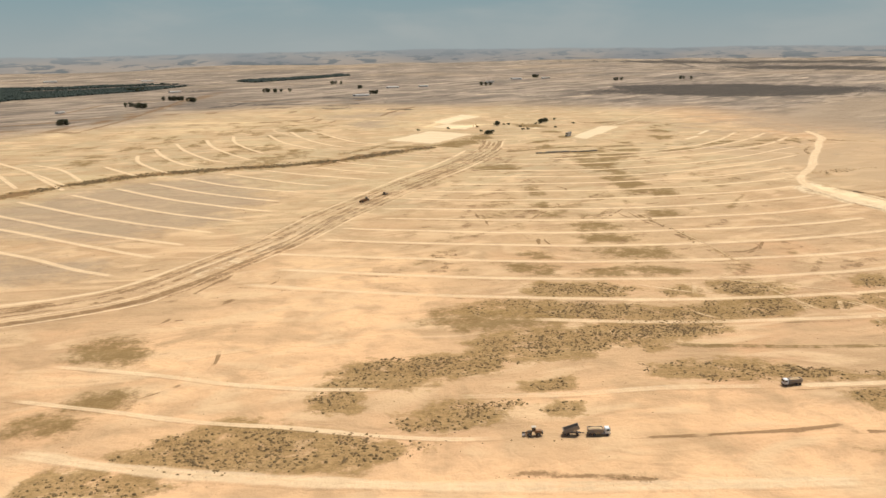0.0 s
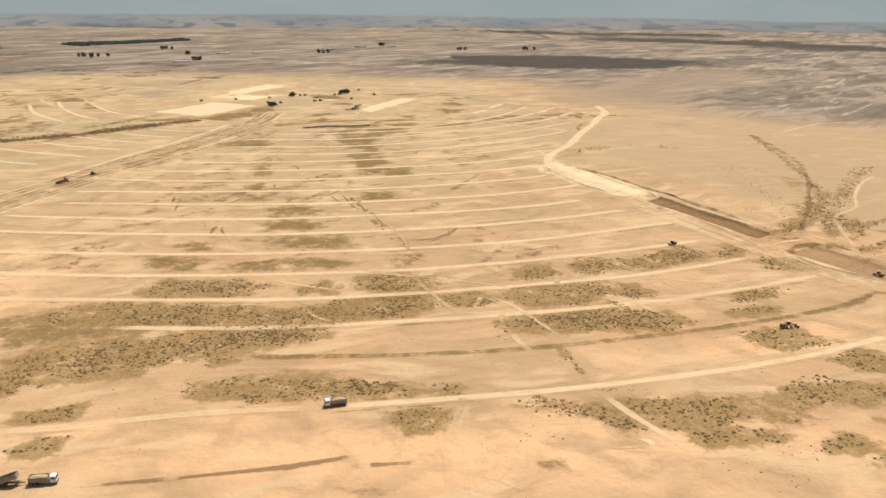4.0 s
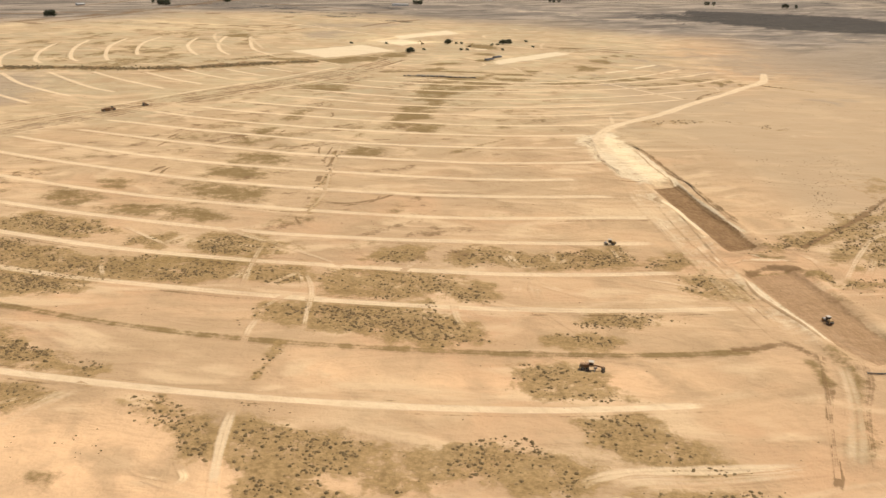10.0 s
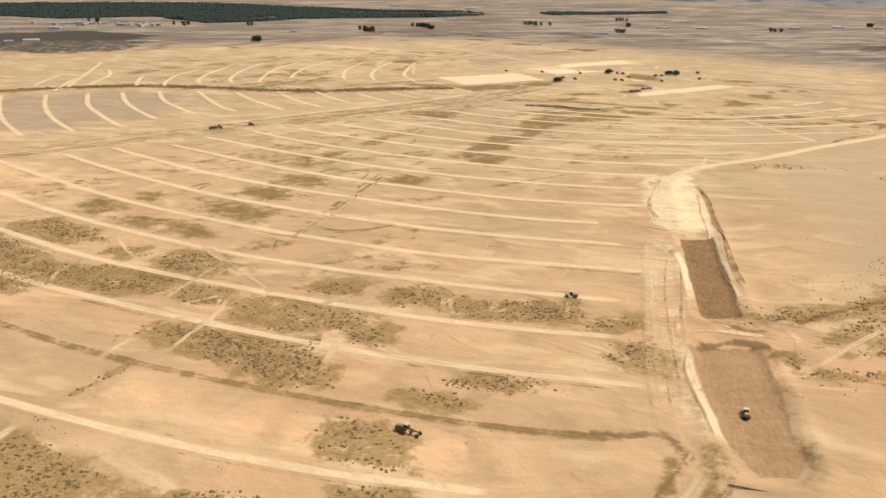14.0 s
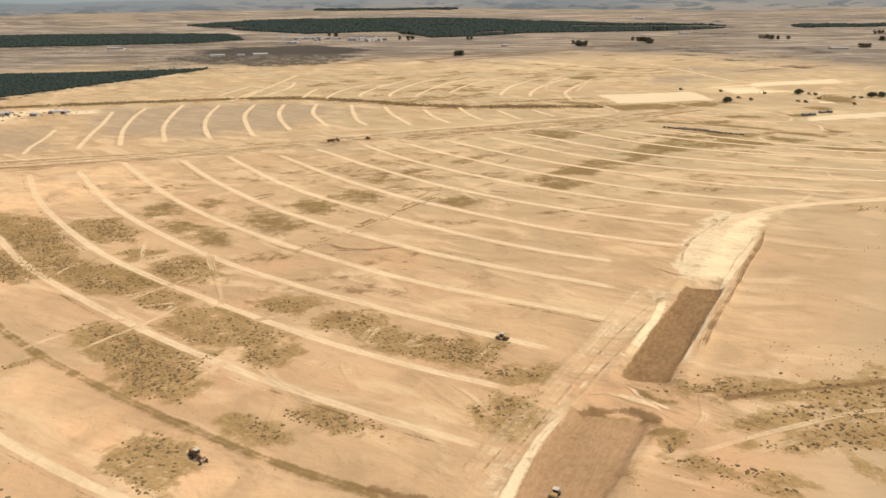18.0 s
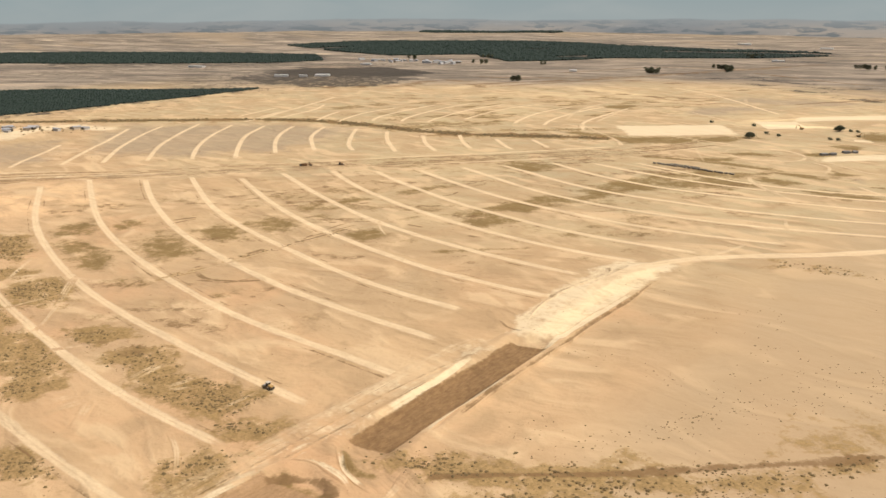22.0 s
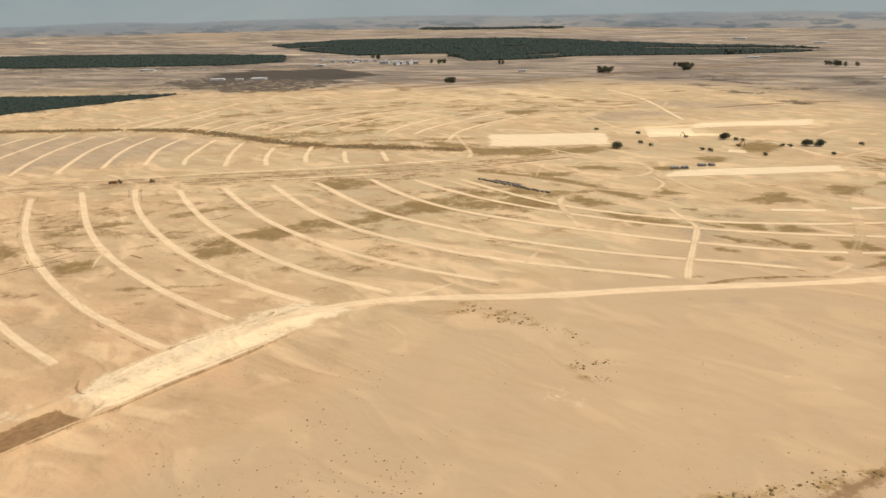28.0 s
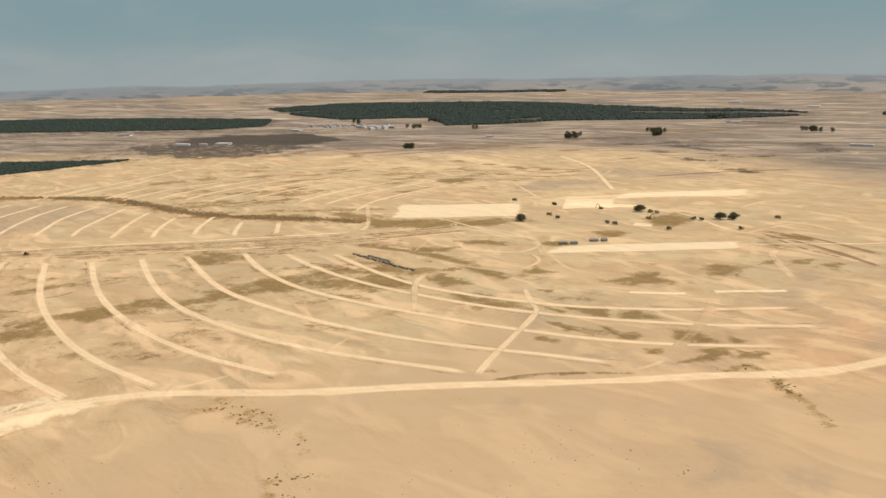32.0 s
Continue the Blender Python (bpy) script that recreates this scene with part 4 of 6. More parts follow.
def haul(off, width, soil, much, lift, word, name="wheel_lane", first=0.0, last=1.0):
    line = spline(HAUL, 6.0)
    way = np.gradient(line, axis=0)
    way /= np.linalg.norm(way, axis=1)[:, None]
    n_ = len(line)
    drift = 2.5 * np.sin(np.arange(n_) * 0.05 + off)
    run = np.stack([line[:, 0] - (off + drift) * way[:, 1], line[:, 1] + (off + drift) * way[:, 0]], 1)[int(first * n_) : int(last * n_)]
    ribbon(name, word, [tuple(q) for q in run[::3]], width, lift, 0.06, soil, much, "dirt road", 3.0, 1.2)


haul(0, 44, "track", 0.42, 0.1, "wide graded haul road of pale packed sand", "haul_road")
for off, width, much, first, last in [(17, 3.0, 0.9, 0.0, 0.55), (11, 4.5, 1.2, 0.0, 1.0), (4, 3.5, 1.0, 0.1, 1.0), (-3, 3.5, 1.1, 0.3, 1.0), (-9, 5.5, 1.4, 0.0, 1.0), (-15, 3.5, 1.2, 0.2, 0.95), (-20, 2.5, 1.0, 0.4, 0.9)]:
    haul(off, width * 1.5, "rut", much * 0.55, 0.3, "dark brown wheel lane of the haul road", "wheel_lane", first, last)
for off, width, much, first, last in [(20, 5.0, 0.9, 0.0, 0.9), (7.5, 3.0, 0.8, 0.1, 1.0), (-5.8, 2.5, 0.7, 0.0, 0.9), (-18, 4.0, 0.8, 0.0, 1.0)]:
    haul(off, width, "track", much, 0.28, "pale swept lane of the haul road", "swept_lane", first, last)
# side tracks
for lane in ([(231, 1329), (297, 1323), (371, 1302)], [(238, 1353), (295, 1347), (345, 1338)]):
    ribbon("brown_road", "brown graded road over the far plain", lane, 8.0, 0.14, 0.15, "rut", 1.2, "dirt road")
side([(362, 632), (366, 607), (382, 555), (400, 500), (416, 455), (430, 425)], 9, 0.7)
side([(444, 420), (441, 380), (433, 338)], 9, 0.8)
side([(349, 700), (335, 745), (344, 797), (380, 857), (415, 932), (446, 992), (465, 1035), (490, 1085), (500, 1160)], 13, 1.5)
side([(-1, 314), (49, 316), (96, 322), (140, 322)], 7, 0.9)
side([(607, 889), (720, 982), (811, 1002)], 6, 0.8)
side([(461, 500), (475, 539), (491, 572), (518, 592), (540, 627), (570, 665), (602, 693)], 4, 0.9)
side([(190, 520), (186, 560), (172, 612), (155, 680)], 2.5, 0.6)
side([(186, 479), (196, 440), (203, 418)], 4, 0.8)
side([(222, 452), (214, 430), (208, 412)], 4, 0.8)
side([(262, 452), (270, 430)], 4, 0.8)
side([(268, 486), (262, 455)], 4, 0.8)
side([(326, 512), (330, 486)], 5, 0.8)
side([(150, 480), (140, 446)], 5, 0.8)
side([(110, 482), (95, 445)], 4, 0.7)
side([(-180, 1290), (-120, 1400), (-200, 1520)], 8, 0.6)
side([(138, 334), (140, 345), (140, 355)], 4, 0.8)
side([(120, 410), (110, 425), (106, 436)], 4, 0.8)
side([(192, 417), (195, 432), (193, 445)], 5, 0.9)
side([(219, 448), (232, 425), (241, 395)], 4, 0.9)
side([(234, 422), (225, 417), (221, 403), (218, 385)], 4, 0.7)
side([(188, 316), (183, 299), (182, 280), (180, 263)], 12, 0.5)
side([(162, 322), (163, 304), (161, 290)], 9, 0.45)
side([(185, 317), (176, 307), (170, 298)], 3, 0.9)
side([(361, 308), (370, 319), (391, 325), (427, 340)], 7, 0.7)
side([(360, 310), (386, 306), (409, 295)], 6, 0.7)
side([(340, 510), (327, 483)], 4, 0.8)
side([(137, 471), (152, 453)], 4, 0.7)
side([(160, 489), (218, 465), (237, 455)], 4, 0.8)
side([(332, 434), (346, 418), (357, 413)], 4, 0.7)
side([(299, 504), (312, 482), (316, 475)], 4, 0.8)
side([(291, 427), (288, 451)], 4, 0.8)
side([(268, 1059), (305, 1041), (327, 1030), (362, 991), (390, 959), (410, 938)], 6, 1.1)
side([(440, 1006), (439, 1028), (432, 1042)], 5, 1.0)
side([(287, 966), (222, 998), (198, 1021)], 6, 0.9)
side([(186, 1118), (215, 1108), (234, 1073)], 5, 0.9)
side([(-171, 1323), (-99, 1299), (-34, 1277)], 5, 0.9)
side([(141, 1032), (77, 1096), (135, 1096)], 5, 0.7)
side([(205, 1120), (144, 1148), (96, 1145)], 6, 0.7)
side([(167, 1216), (202, 1281), (279, 1337)], 5, 0.6)
side([(-202, 1353), (-215, 1426), (-46, 1382)], 5, 0.6)

side([(113, 1092), (105, 1115), (130, 1147), (165, 1142), (179, 1112), (147, 1083), (113, 1092)], 5, 1.0)
side([(165, 1142), (240, 1115), (277, 1121)], 5, 0.9)
side([(-61, 1107), (26, 1126), (99, 1137), (143, 1149)], 6, 0.9)
side([(97, 1007), (127, 1029), (169, 1043), (217, 1065), (275, 1098)], 12, 0.7)
side([(48, 1016), (64, 1074), (87, 1127), (93, 1148)], 5, 0.9)
side([(-136, 1103), (-196, 1174), (-245, 1265), (-244, 1318)], 7, 0.9)
side([(-106, 1123), (-144, 1186), (-177, 1243), (-124, 1260)], 7, 0.9)
side([(-22, 1224), (-38, 1257), (-17, 1258), (21, 1237)], 6, 0.9)
side([(430, 1047), (396, 1102), (344, 1169), (293, 1253), (240, 1312)], 9, 0.5)
side([(285, 1294), (299, 1269), (334, 1241), (362, 1221)], 9, 0.8)
side([(130, 1409), (114, 1468), (134, 1528)], 8, 0.8)
side([(226, 1316), (218, 1353), (216, 1421)], 8, 0.8)
side([(108, 1340), (138, 1340), (177, 1328), (211, 1319)], 7, 1)
side([(58, 1108), (47, 1125), (70, 1116), (84, 1128)], 5, 0.9)
side([(-109, 1099), (-2, 1056), (34, 1032)], 7, 0.9)
side([(-178, 316), (-138, 306), (-93, 294), (-60, 289), (-30, 282), (-1, 278), (23, 278)], 5, 1.3)
side([(-179, 353), (-154, 347), (-117, 338), (-91, 330), (-52, 323), (-19, 322)], 5, 1.2)
side([(-156, 272), (-133, 266), (-112, 260), (-72, 253), (-34, 248), (39, 244), (143, 246)], 10, 1.2)
side([(354, 307), (359, 317), (374, 325), (400, 333), (425, 341)], 7, 1.1)
side([(356, 309), (373, 309), (393, 309)], 6, 1.0)
side([(245, 382), (237, 408), (232, 419)], 3, 1.0)
side([(229, 425), (215, 450)], 3, 1.0)
side([(196, 425), (194, 440), (194, 447)], 3, 1.0)
side([(145, 405), (127, 429)], 3, 1.0)
side([(172, 300), (181, 307), (189, 316)], 1.4, 1.3)
side([(174, 297), (183, 306), (190, 315)], 1.4, 1.3)
side([(222, 397), (224, 381), (228, 366)], 4, 1.0)
side([(366, 483), (384, 481), (406, 474)], 3, 1.0)
side([(262, 277), (255, 293), (248, 313), (244, 329)], 5, 1.1)
side([(194, 327), (186, 307), (183, 286), (183, 261)], 10, 0.7)
side([(228, 425), (221, 440), (217, 446)], 3, 1.1)
side([(191, 431), (190, 439), (186, 450)], 4, 1.1)
side([(316, 480), (309, 494), (307, 505)], 3, 1.0)
side([(364, 496), (356, 518), (354, 529)], 4, 0.9)
side([(306, 402), (297, 419), (291, 441)], 5, 0.9)
side([(329, 443), (324, 459), (324, 473)], 8, 0.7)
side([(314, 482), (307, 496), (302, 506)], 4, 1.1)
side([(197, 473), (170, 483), (158, 491)], 4, 1.0)
side([(155, 451), (128, 464), (109, 474)], 4, 0.9)
side([(319, 442), (317, 456), (318, 470)], 7, 0.8)
side([(349, 453), (329, 462), (319, 466)], 6, 0.8)
side([(455, 513), (452, 527), (442, 540)], 5, 0.9)
side([(470, 506), (476, 519), (484, 545)], 5, 0.8)
side([(195, 671), (169, 679), (150, 689)], 3, 1.0)
side([(332, 888), (309, 917)], 4, 0.9)
side([(341, 797), (342, 817), (338, 846)], 5, 0.9)
side([(338, 846), (362, 841)], 5, 0.9)
for pts in ([(-491, 1907), (-304, 1866), (-208, 1859), (-153, 1903)], [(-537, 1272), (-542, 1560), (-583, 2000)], [(-705, 1581), (-703, 1855), (-612, 1955)], [(-102, 1499), (-87, 1579), (-44, 1695)]):
    ribbon("farm_track", "dark worn farm track over the far plain", pts, 11.0, 0.4, 0.1, "rut", 1.2, "dirt road", 8.0, 0.8)
for pts in ([(-267, 1388), (-208, 1413), (-199, 1473)], [(-250, 1339), (-185, 1377), (-171, 1441)], [(-280, 1420), (-225, 1448), (-215, 1500)]):
    ribbon("plough_row", "dark ploughed row on the hill field", pts, 6.0, 0.3, 0.1, "rut", 1.2, "furrow", 5.0, 0.8)
ribbon("side_track", "narrow pale vehicle track over sand", [(-370, 1542), (-223, 1492), (-37, 1384)], 8.0, 0.3, 0.1, "track", 1.0)
side([(233, 1238), (299, 1350), (450, 1604), (570, 1583)], 7, 1.0)
for pts, wide in (([(242.6, 293.9), (245.9, 289.8), (249.2, 285.9), (248.0, 281.5), (243.6, 279.5)], 3.4), ([(234.0, 283.6), (240.8, 283.5), (246.8, 283.3)], 1.6), ([(237.6, 281.8), (242.7, 280.9), (246.4, 280.2)], 1.6)):
    ribbon("spilled_sand", "thin streak of white spilled sand", pts, wide, 0.12, 0.1, "fresh", 1.3, "sand streak", 1.0, 0.8)
ribbon("spilled_sand", "thin streak of white spilled sand", [(472, 1051), (477, 1049), (481, 1047), (483, 1048)], 3.0, 0.12, 0.1, "fresh", 1.3, "sand streak", 1.0, 0.8)
# low banks of loose spoil round the canal cuts, and wheel ruts on the working strip
def bank(points, width, tall, soil="pale", much=0.9, word="low ragged bank of pale loose spoil"):
    ribbon("spoil_bank", word, points, width, 0.12, tall, soil, much, "spoil bank", 2.0, 0.9)


# a raised ridge whose dark brown also paints the shadow along it
bank([(354, 749), (371, 710), (384, 672), (396, 643), (411, 599), (423, 570)], 3.4, 0.9, "rut", 0.75, "low brown bank at the canal edge")
bank([(363, 722), (388, 648), (408, 595), (426, 552)], 5.0, 0.4)
bank([(318, 742), (331, 731), (340, 689), (359, 651)], 4.0, 0.6, "rut", 0.5, "low brown bank at the canal edge")
bank([(377, 612), (389, 588), (404, 548)], 7.0, 0.4)
bank([(403, 530), (411, 505)], 5.0, 0.5)
bank([(416, 497), (423, 474), (438, 444), (445, 428)], 4.5, 0.7)
bank([(412, 530), (431, 523), (448, 525)], 4.0, 0.5)
bank([(409, 508), (418, 516), (432, 520), (446, 519)], 4.0, 0.6)
for pts in ([(366, 630), (366, 607), (385, 553), (406, 493), (421, 452), (428, 433)], [(376, 605), (389, 556), (410, 495), (420, 468), (426, 449)], [(386, 592), (396, 559), (405, 526), (415, 498)], [(363, 628), (380, 556), (398, 497), (414, 452), (423, 430)]):
    ribbon("wheel_rut", "brown wheel rut along the canal working strip", pts, 1.8, 0.13, 0.05, "rut", 0.5, "rut", 2.0, 0.9)
for pts, wide in (([(437, 421), (433, 381), (427, 334)], 2.2), ([(450, 426), (451, 404), (444, 376), (439, 343)], 2.6)):
    ribbon("wheel_rut", "brown wheel rut along the sand track", pts, wide, 0.18, 0.05, "rut", 0.5, "rut", 2.0, 0.9)

# short broken gullies that rain has cut down the slopes
def gully(points, width):
    ribbon("rain_gully", "short dark broken rain gully in bare soil", points, width, 0.1, 0.05, "rut", 1.15, "gully", 1.5, 0.9, broken=1.0)


gully([(198, 540), (215, 554), (219, 564), (216, 576)], 2.9)
gully([(6, 534), (6, 555)], 3.2)
gully([(31, 649), (28, 682)], 3.4)
gully([(63, 579), (61, 602)], 3.7)
gully([(168, 617), (148, 653), (141, 682)], 2.9)
gully([(68, 634), (76, 660), (92, 684)], 3.2)
gully([(191, 507), (189, 517), (189, 525)], 3.4)
gully([(185, 535), (179, 558), (174, 582), (169, 603), (165, 633), (156, 669)], 3.7)
gully([(5, 499), (4, 508), (7, 518)], 2.9)
gully([(9, 533), (10, 542), (7, 556)], 3.2)
gully([(36, 653), (34, 667), (35, 676)], 3.4)
gully([(130, 650), (141, 668), (156, 691)], 3.7)
gully([(82, 550), (74, 577), (76, 593)], 2.9)
gully([(150, 680), (155, 654), (161, 625)], 3.2)
gully([(186, 548), (204, 549), (219, 562), (229, 583)], 3.4)
gully([(130, 661), (139, 671), (144, 680)], 3.7)
gully([(37, 624), (35, 652), (35, 681)], 2.9)
gully([(68, 558), (69, 580), (73, 595)], 3.2)
gully([(239, 555), (245, 560), (255, 560)], 3.4)
gully([(259, 566), (273, 569), (287, 572)], 3.7)
gully([(196, 503), (187, 517), (187, 527)], 2.9)
gully([(101, 690), (100, 702), (100, 715)], 3.2)
gully([(157, 692), (176, 699), (195, 707)], 3.4)
gully([(210, 711), (227, 717), (234, 721)], 3.7)
gully([(95, 802), (89, 814), (82, 824)], 2.9)
gully([(110, 752), (116, 769), (105, 790)], 3.2)
gully([(346, 1022), (367, 1027), (390, 1033)], 3.4)
gully([(371, 1047), (387, 1043), (404, 1044)], 3.7)
gully([(391, 1117), (404, 1121), (412, 1131)], 2.9)
gully([(277, 1071), (296, 1080)], 3.2)
gully([(-190, 499), (-181, 507), (-172, 515)], 3.4)
gully([(-134, 474), (-129, 487), (-126, 503)], 3.7)
gully([(-140, 440), (-134, 449), (-129, 455)], 2.9)
gully([(-122, 437), (-116, 446), (-110, 452)], 3.2)
gully([(-101, 344), (-101, 356), (-103, 373)], 3.4)
gully([(-149, 402), (-142, 409), (-139, 423)], 3.7)
gully([(-125, 397), (-122, 407), (-118, 415)], 2.9)
gully([(-114, 320), (-111, 327), (-107, 334)], 3.2)
gully([(-104, 466), (-99, 476), (-95, 489)], 3.4)
gully([(-155, 442), (-148, 446), (-140, 450)], 3.7)
gully([(-128, 312), (-120, 318), (-110, 328)], 2.9)
gully([(-190, 340), (-188, 349)], 3.2)
gully([(-143, 449), (-136, 470), (-128, 493)], 3.4)
gully([(-153, 455), (-144, 476)], 3.7)
gully([(-122, 433), (-111, 453)], 2.9)
gully([(-151, 395), (-139, 411), (-121, 415)], 3.2)
gully([(350, 645), (362, 642), (375, 646)], 3.4)
gully([(135, 280), (151, 281), (173, 281)], 3.7)
gully([(187, 271), (194, 267), (200, 260)], 2.9)
gully([(438, 402), (432, 375), (429, 352), (428, 339), (425, 324)], 3.2)
gully([(66, 277), (95, 279), (127, 282), (152, 288)], 3.4)


gully([(221, 1345), (255, 1345), (284, 1346), (301, 1353)], 3.6)
gully([(234, 1331), (291, 1310), (337, 1305)], 3.6)
gully([(419, 959), (426, 978), (434, 996)], 3.6)
gully([(420, 944), (430, 960)], 3.6)
gully([(368, 1047), (381, 1044), (396, 1040)], 3.6)


def pad(corners, much=1.0):
    """A graded, bright and level yard between four corners."""
    a, b, c, d = [np.array(q, float) for q in corners]
    n_ = 30
    u, v = [k.ravel() for k in np.meshgrid(np.linspace(0, 1, n_), np.linspace(0, 1, n_))]
    xy = (a * (1 - u[:, None]) + b * u[:, None]) * (1 - v[:, None]) + (d * (1 - u[:, None]) + c * u[:, None]) * v[:, None]
    xy += np.stack([waves(xy[:, 0], xy[:, 1], 20.0, 81, 2) - 0.5, waves(xy[:, 0], xy[:, 1], 20.0, 85, 2) - 0.5], 1) * min(5.0, 0.25 * np.linalg.norm(d - a))
    rim = np.minimum(np.minimum(u, 1 - u), np.minimum(v, 1 - v)) * n_
    z = height(xy[:, 0], xy[:, 1]) + np.where(rim < 0.5, -0.3, 0.3)
    xyz = np.stack([xy[:, 0], xy[:, 1], z], 1)
    me = mesh_of("graded_pad", xyz, grid_faces(n_, n_), SOIL)
    paint(me, xyz, {"pale": np.clip(rim / 3.0, 0, 1) * much, "hazed_land": np.zeros(len(xyz)), "brown": np.zeros(len(xyz))})
    return tagged(new("graded_pad", me), "bright freshly graded level sand yard", "yard", kind="structure")


pad([(-8, 1077), (53, 1200), (-13, 1244), (-76, 1118)], 1.3)
pad([(192, 1116), (275, 1272), (247, 1292), (178, 1150)], 1.2)
pad([(40, 1252), (62, 1305), (14, 1349), (-20, 1299)], 1.2)
pad([(6, 1331), (80, 1487), (40, 1528), (-13, 1380)], 1)
pad([(324, 1104), (351, 1134), (345, 1138), (319, 1108)], 1)
pad([(355, 1149), (381, 1193), (376, 1197), (350, 1153)], 1.1)
pad([(144, 1260), (158, 1274), (146, 1282), (134, 1274)], 1)

# ---- glowing backdrop of sky and hazed ridges round the plain ----
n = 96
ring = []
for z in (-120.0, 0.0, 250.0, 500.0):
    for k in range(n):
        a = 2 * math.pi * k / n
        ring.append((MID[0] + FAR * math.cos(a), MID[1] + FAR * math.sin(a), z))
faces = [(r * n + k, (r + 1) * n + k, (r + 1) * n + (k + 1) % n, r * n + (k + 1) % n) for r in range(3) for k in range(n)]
tagged(new("backdrop", mesh_of("backdrop", ring, faces, HAZE)), "glowing backdrop of hazy grey-blue sky and haze-tinted far ridges", "sky", kind="structure")


# ---- materials of the things ----
def coat(name, colour, rough=0.55, metal=0.0, gloss=0.4, dust=0.35, grain=1.5):
    """Paint, cloth, rubber or metal under a film of desert dust."""
    m = Nodes(name)
    p = m.place()
    n = m.noise(p, grain, 4.0, 0.6)
    f = m.noise(p, grain * 6, 3.0, 0.6)
    col = m.mix(m.ramp(n, 0.35, 0.7, 0.0, dust), colour, (0.42, 0.3, 0.17))
    col = m.mix(m.ramp(f, 0.3, 0.8, 0.0, 0.25), col, tuple(c * 0.6 for c in colour))
    return m.surface(col, rough, metal, gloss)


def foliage(name, dark, light):
    m = Nodes(name)
    r = m.add("ShaderNodeNewGeometry").outputs["Random Per Island"]
    n = m.noise(m.place(), 0.9, 3.0)
    col = m.mix(m.math("MULTIPLY_ADD", n, 0.5, m.math("MULTIPLY", r, 0.6)), dark, light)
    return m.surface(col, 0.8, 0.0, 0.15)


WHITE, GREY_STEEL, ORANGE = coat("white_paint", (0.75, 0.75, 0.72), dust=0.2), coat("grey_steel", (0.25, 0.225, 0.195), 0.6, 0.2), coat("orange_paint", (0.23, 0.105, 0.035), dust=0.35)
YELLOW, BLACK, GLASS = coat("yellow_paint", (0.36, 0.21, 0.055), dust=0.4), coat("black_rubber", (0.03, 0.03, 0.03), 0.9, dust=0.35), coat("dark_glass", (0.02, 0.025, 0.03), 0.08, 0.0, 0.6, 0.1)
IRON, LAMP, LOAD = coat("dark_iron", (0.06, 0.055, 0.05), 0.6, 0.5), coat("lamp_glass", (0.7, 0.7, 0.65), 0.2), coat("sand_load", (0.48, 0.34, 0.19), 0.95, gloss=0.1, dust=0.3)
PIPE_SKIN = coat("weathered_pipe", (0.19, 0.165, 0.125), 0.9, dust=0.3)
CONCRETE, CANVAS, TIN = coat("concrete", (0.58, 0.55, 0.5), 0.9, dust=0.3), coat("grey_canvas", (0.26, 0.25, 0.24), 0.9, dust=0.25), coat("tin_sheet", (0.42, 0.41, 0.4), 0.5, 0.4, dust=0.3)
SHEET, BARK, PLASTER = coat("greenhouse_sheet", (0.6, 0.58, 0.54), 0.6, dust=0.4), coat("bark", (0.12, 0.085, 0.055), 0.95, gloss=0.1), coat("plaster", (0.45, 0.38, 0.29), 0.9, dust=0.25)
BUSH = foliage("scrub_leaves", (0.095, 0.062, 0.026), (0.215, 0.138, 0.058))
THICKET = foliage("wadi_leaves", (0.075, 0.052, 0.022), (0.2, 0.135, 0.06))
LEAF = foliage("tree_leaves", (0.05, 0.054, 0.03), (0.12, 0.115, 0.06))
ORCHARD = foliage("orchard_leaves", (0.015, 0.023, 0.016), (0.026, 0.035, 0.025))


# ---- building blocks ----
def part(name, bm, material, parent, label=""):
    me = bpy.data.meshes.new(name)
    bm.normal_update()
    bm.to_mesh(me)
    bm.free()
    me.materials.append(material)
    ob = new(name, me)
    ob.parent = parent
    return tagged(ob, label)


def slab(sx, sy, sz, x=0, y=0, z=0, bevel=0.05, taper=1.0, slope=0.0, bm=None):
    """A box with softened edges that stands on z; taper narrows its top, slope leans its +x face back."""
    bm = bm or bmesh.new()
    b = bmesh.new()
    bmesh.ops.create_cube(b, size=1)
    for v in b.verts:
        top = v.co.z > 0
        v.co = Vector((v.co.x * sx * (taper if top else 1) - (slope if top and v.co.x > 0 else 0), v.co.y * sy * (taper if top else 1), (v.co.z + 0.5) * sz))
    if bevel:
        bmesh.ops.bevel(b, geom=b.edges[:], offset=min(bevel, sx / 3, sy / 3, sz / 3), segments=2, affect="EDGES")
    merge(bm, b, Matrix.Translation((x, y, z)))
    return bm


def merge(bm, other, m):
    me = bpy.data.meshes.new("tmp")
    other.transform(m)
    other.to_mesh(me)
    other.free()
    bm.from_mesh(me)
    bpy.data.meshes.remove(me)
    return bm


def drum(r, length, x=0, y=0, z=0, axis="y", seg=18, bevel=0.06, bm=None):
    bm = bm or bmesh.new()
    b = bmesh.new()
    bmesh.ops.create_cone(b, cap_ends=True, segments=seg, radius1=r, radius2=r, depth=length)
    rims = [e for e in b.edges if len(e.link_faces) == 2 and any(len(f.verts) > 4 for f in e.link_faces)]
    if bevel:
        bmesh.ops.bevel(b, geom=rims, offset=bevel, segments=2, affect="EDGES")
    turn = {"y": Matrix.Rotation(radians(90), 4, "X"), "x": Matrix.Rotation(radians(90), 4, "Y"), "z": Matrix.Identity(4)}[axis]
    return merge(bm, b, Matrix.Translation((x, y, z)) @ turn)


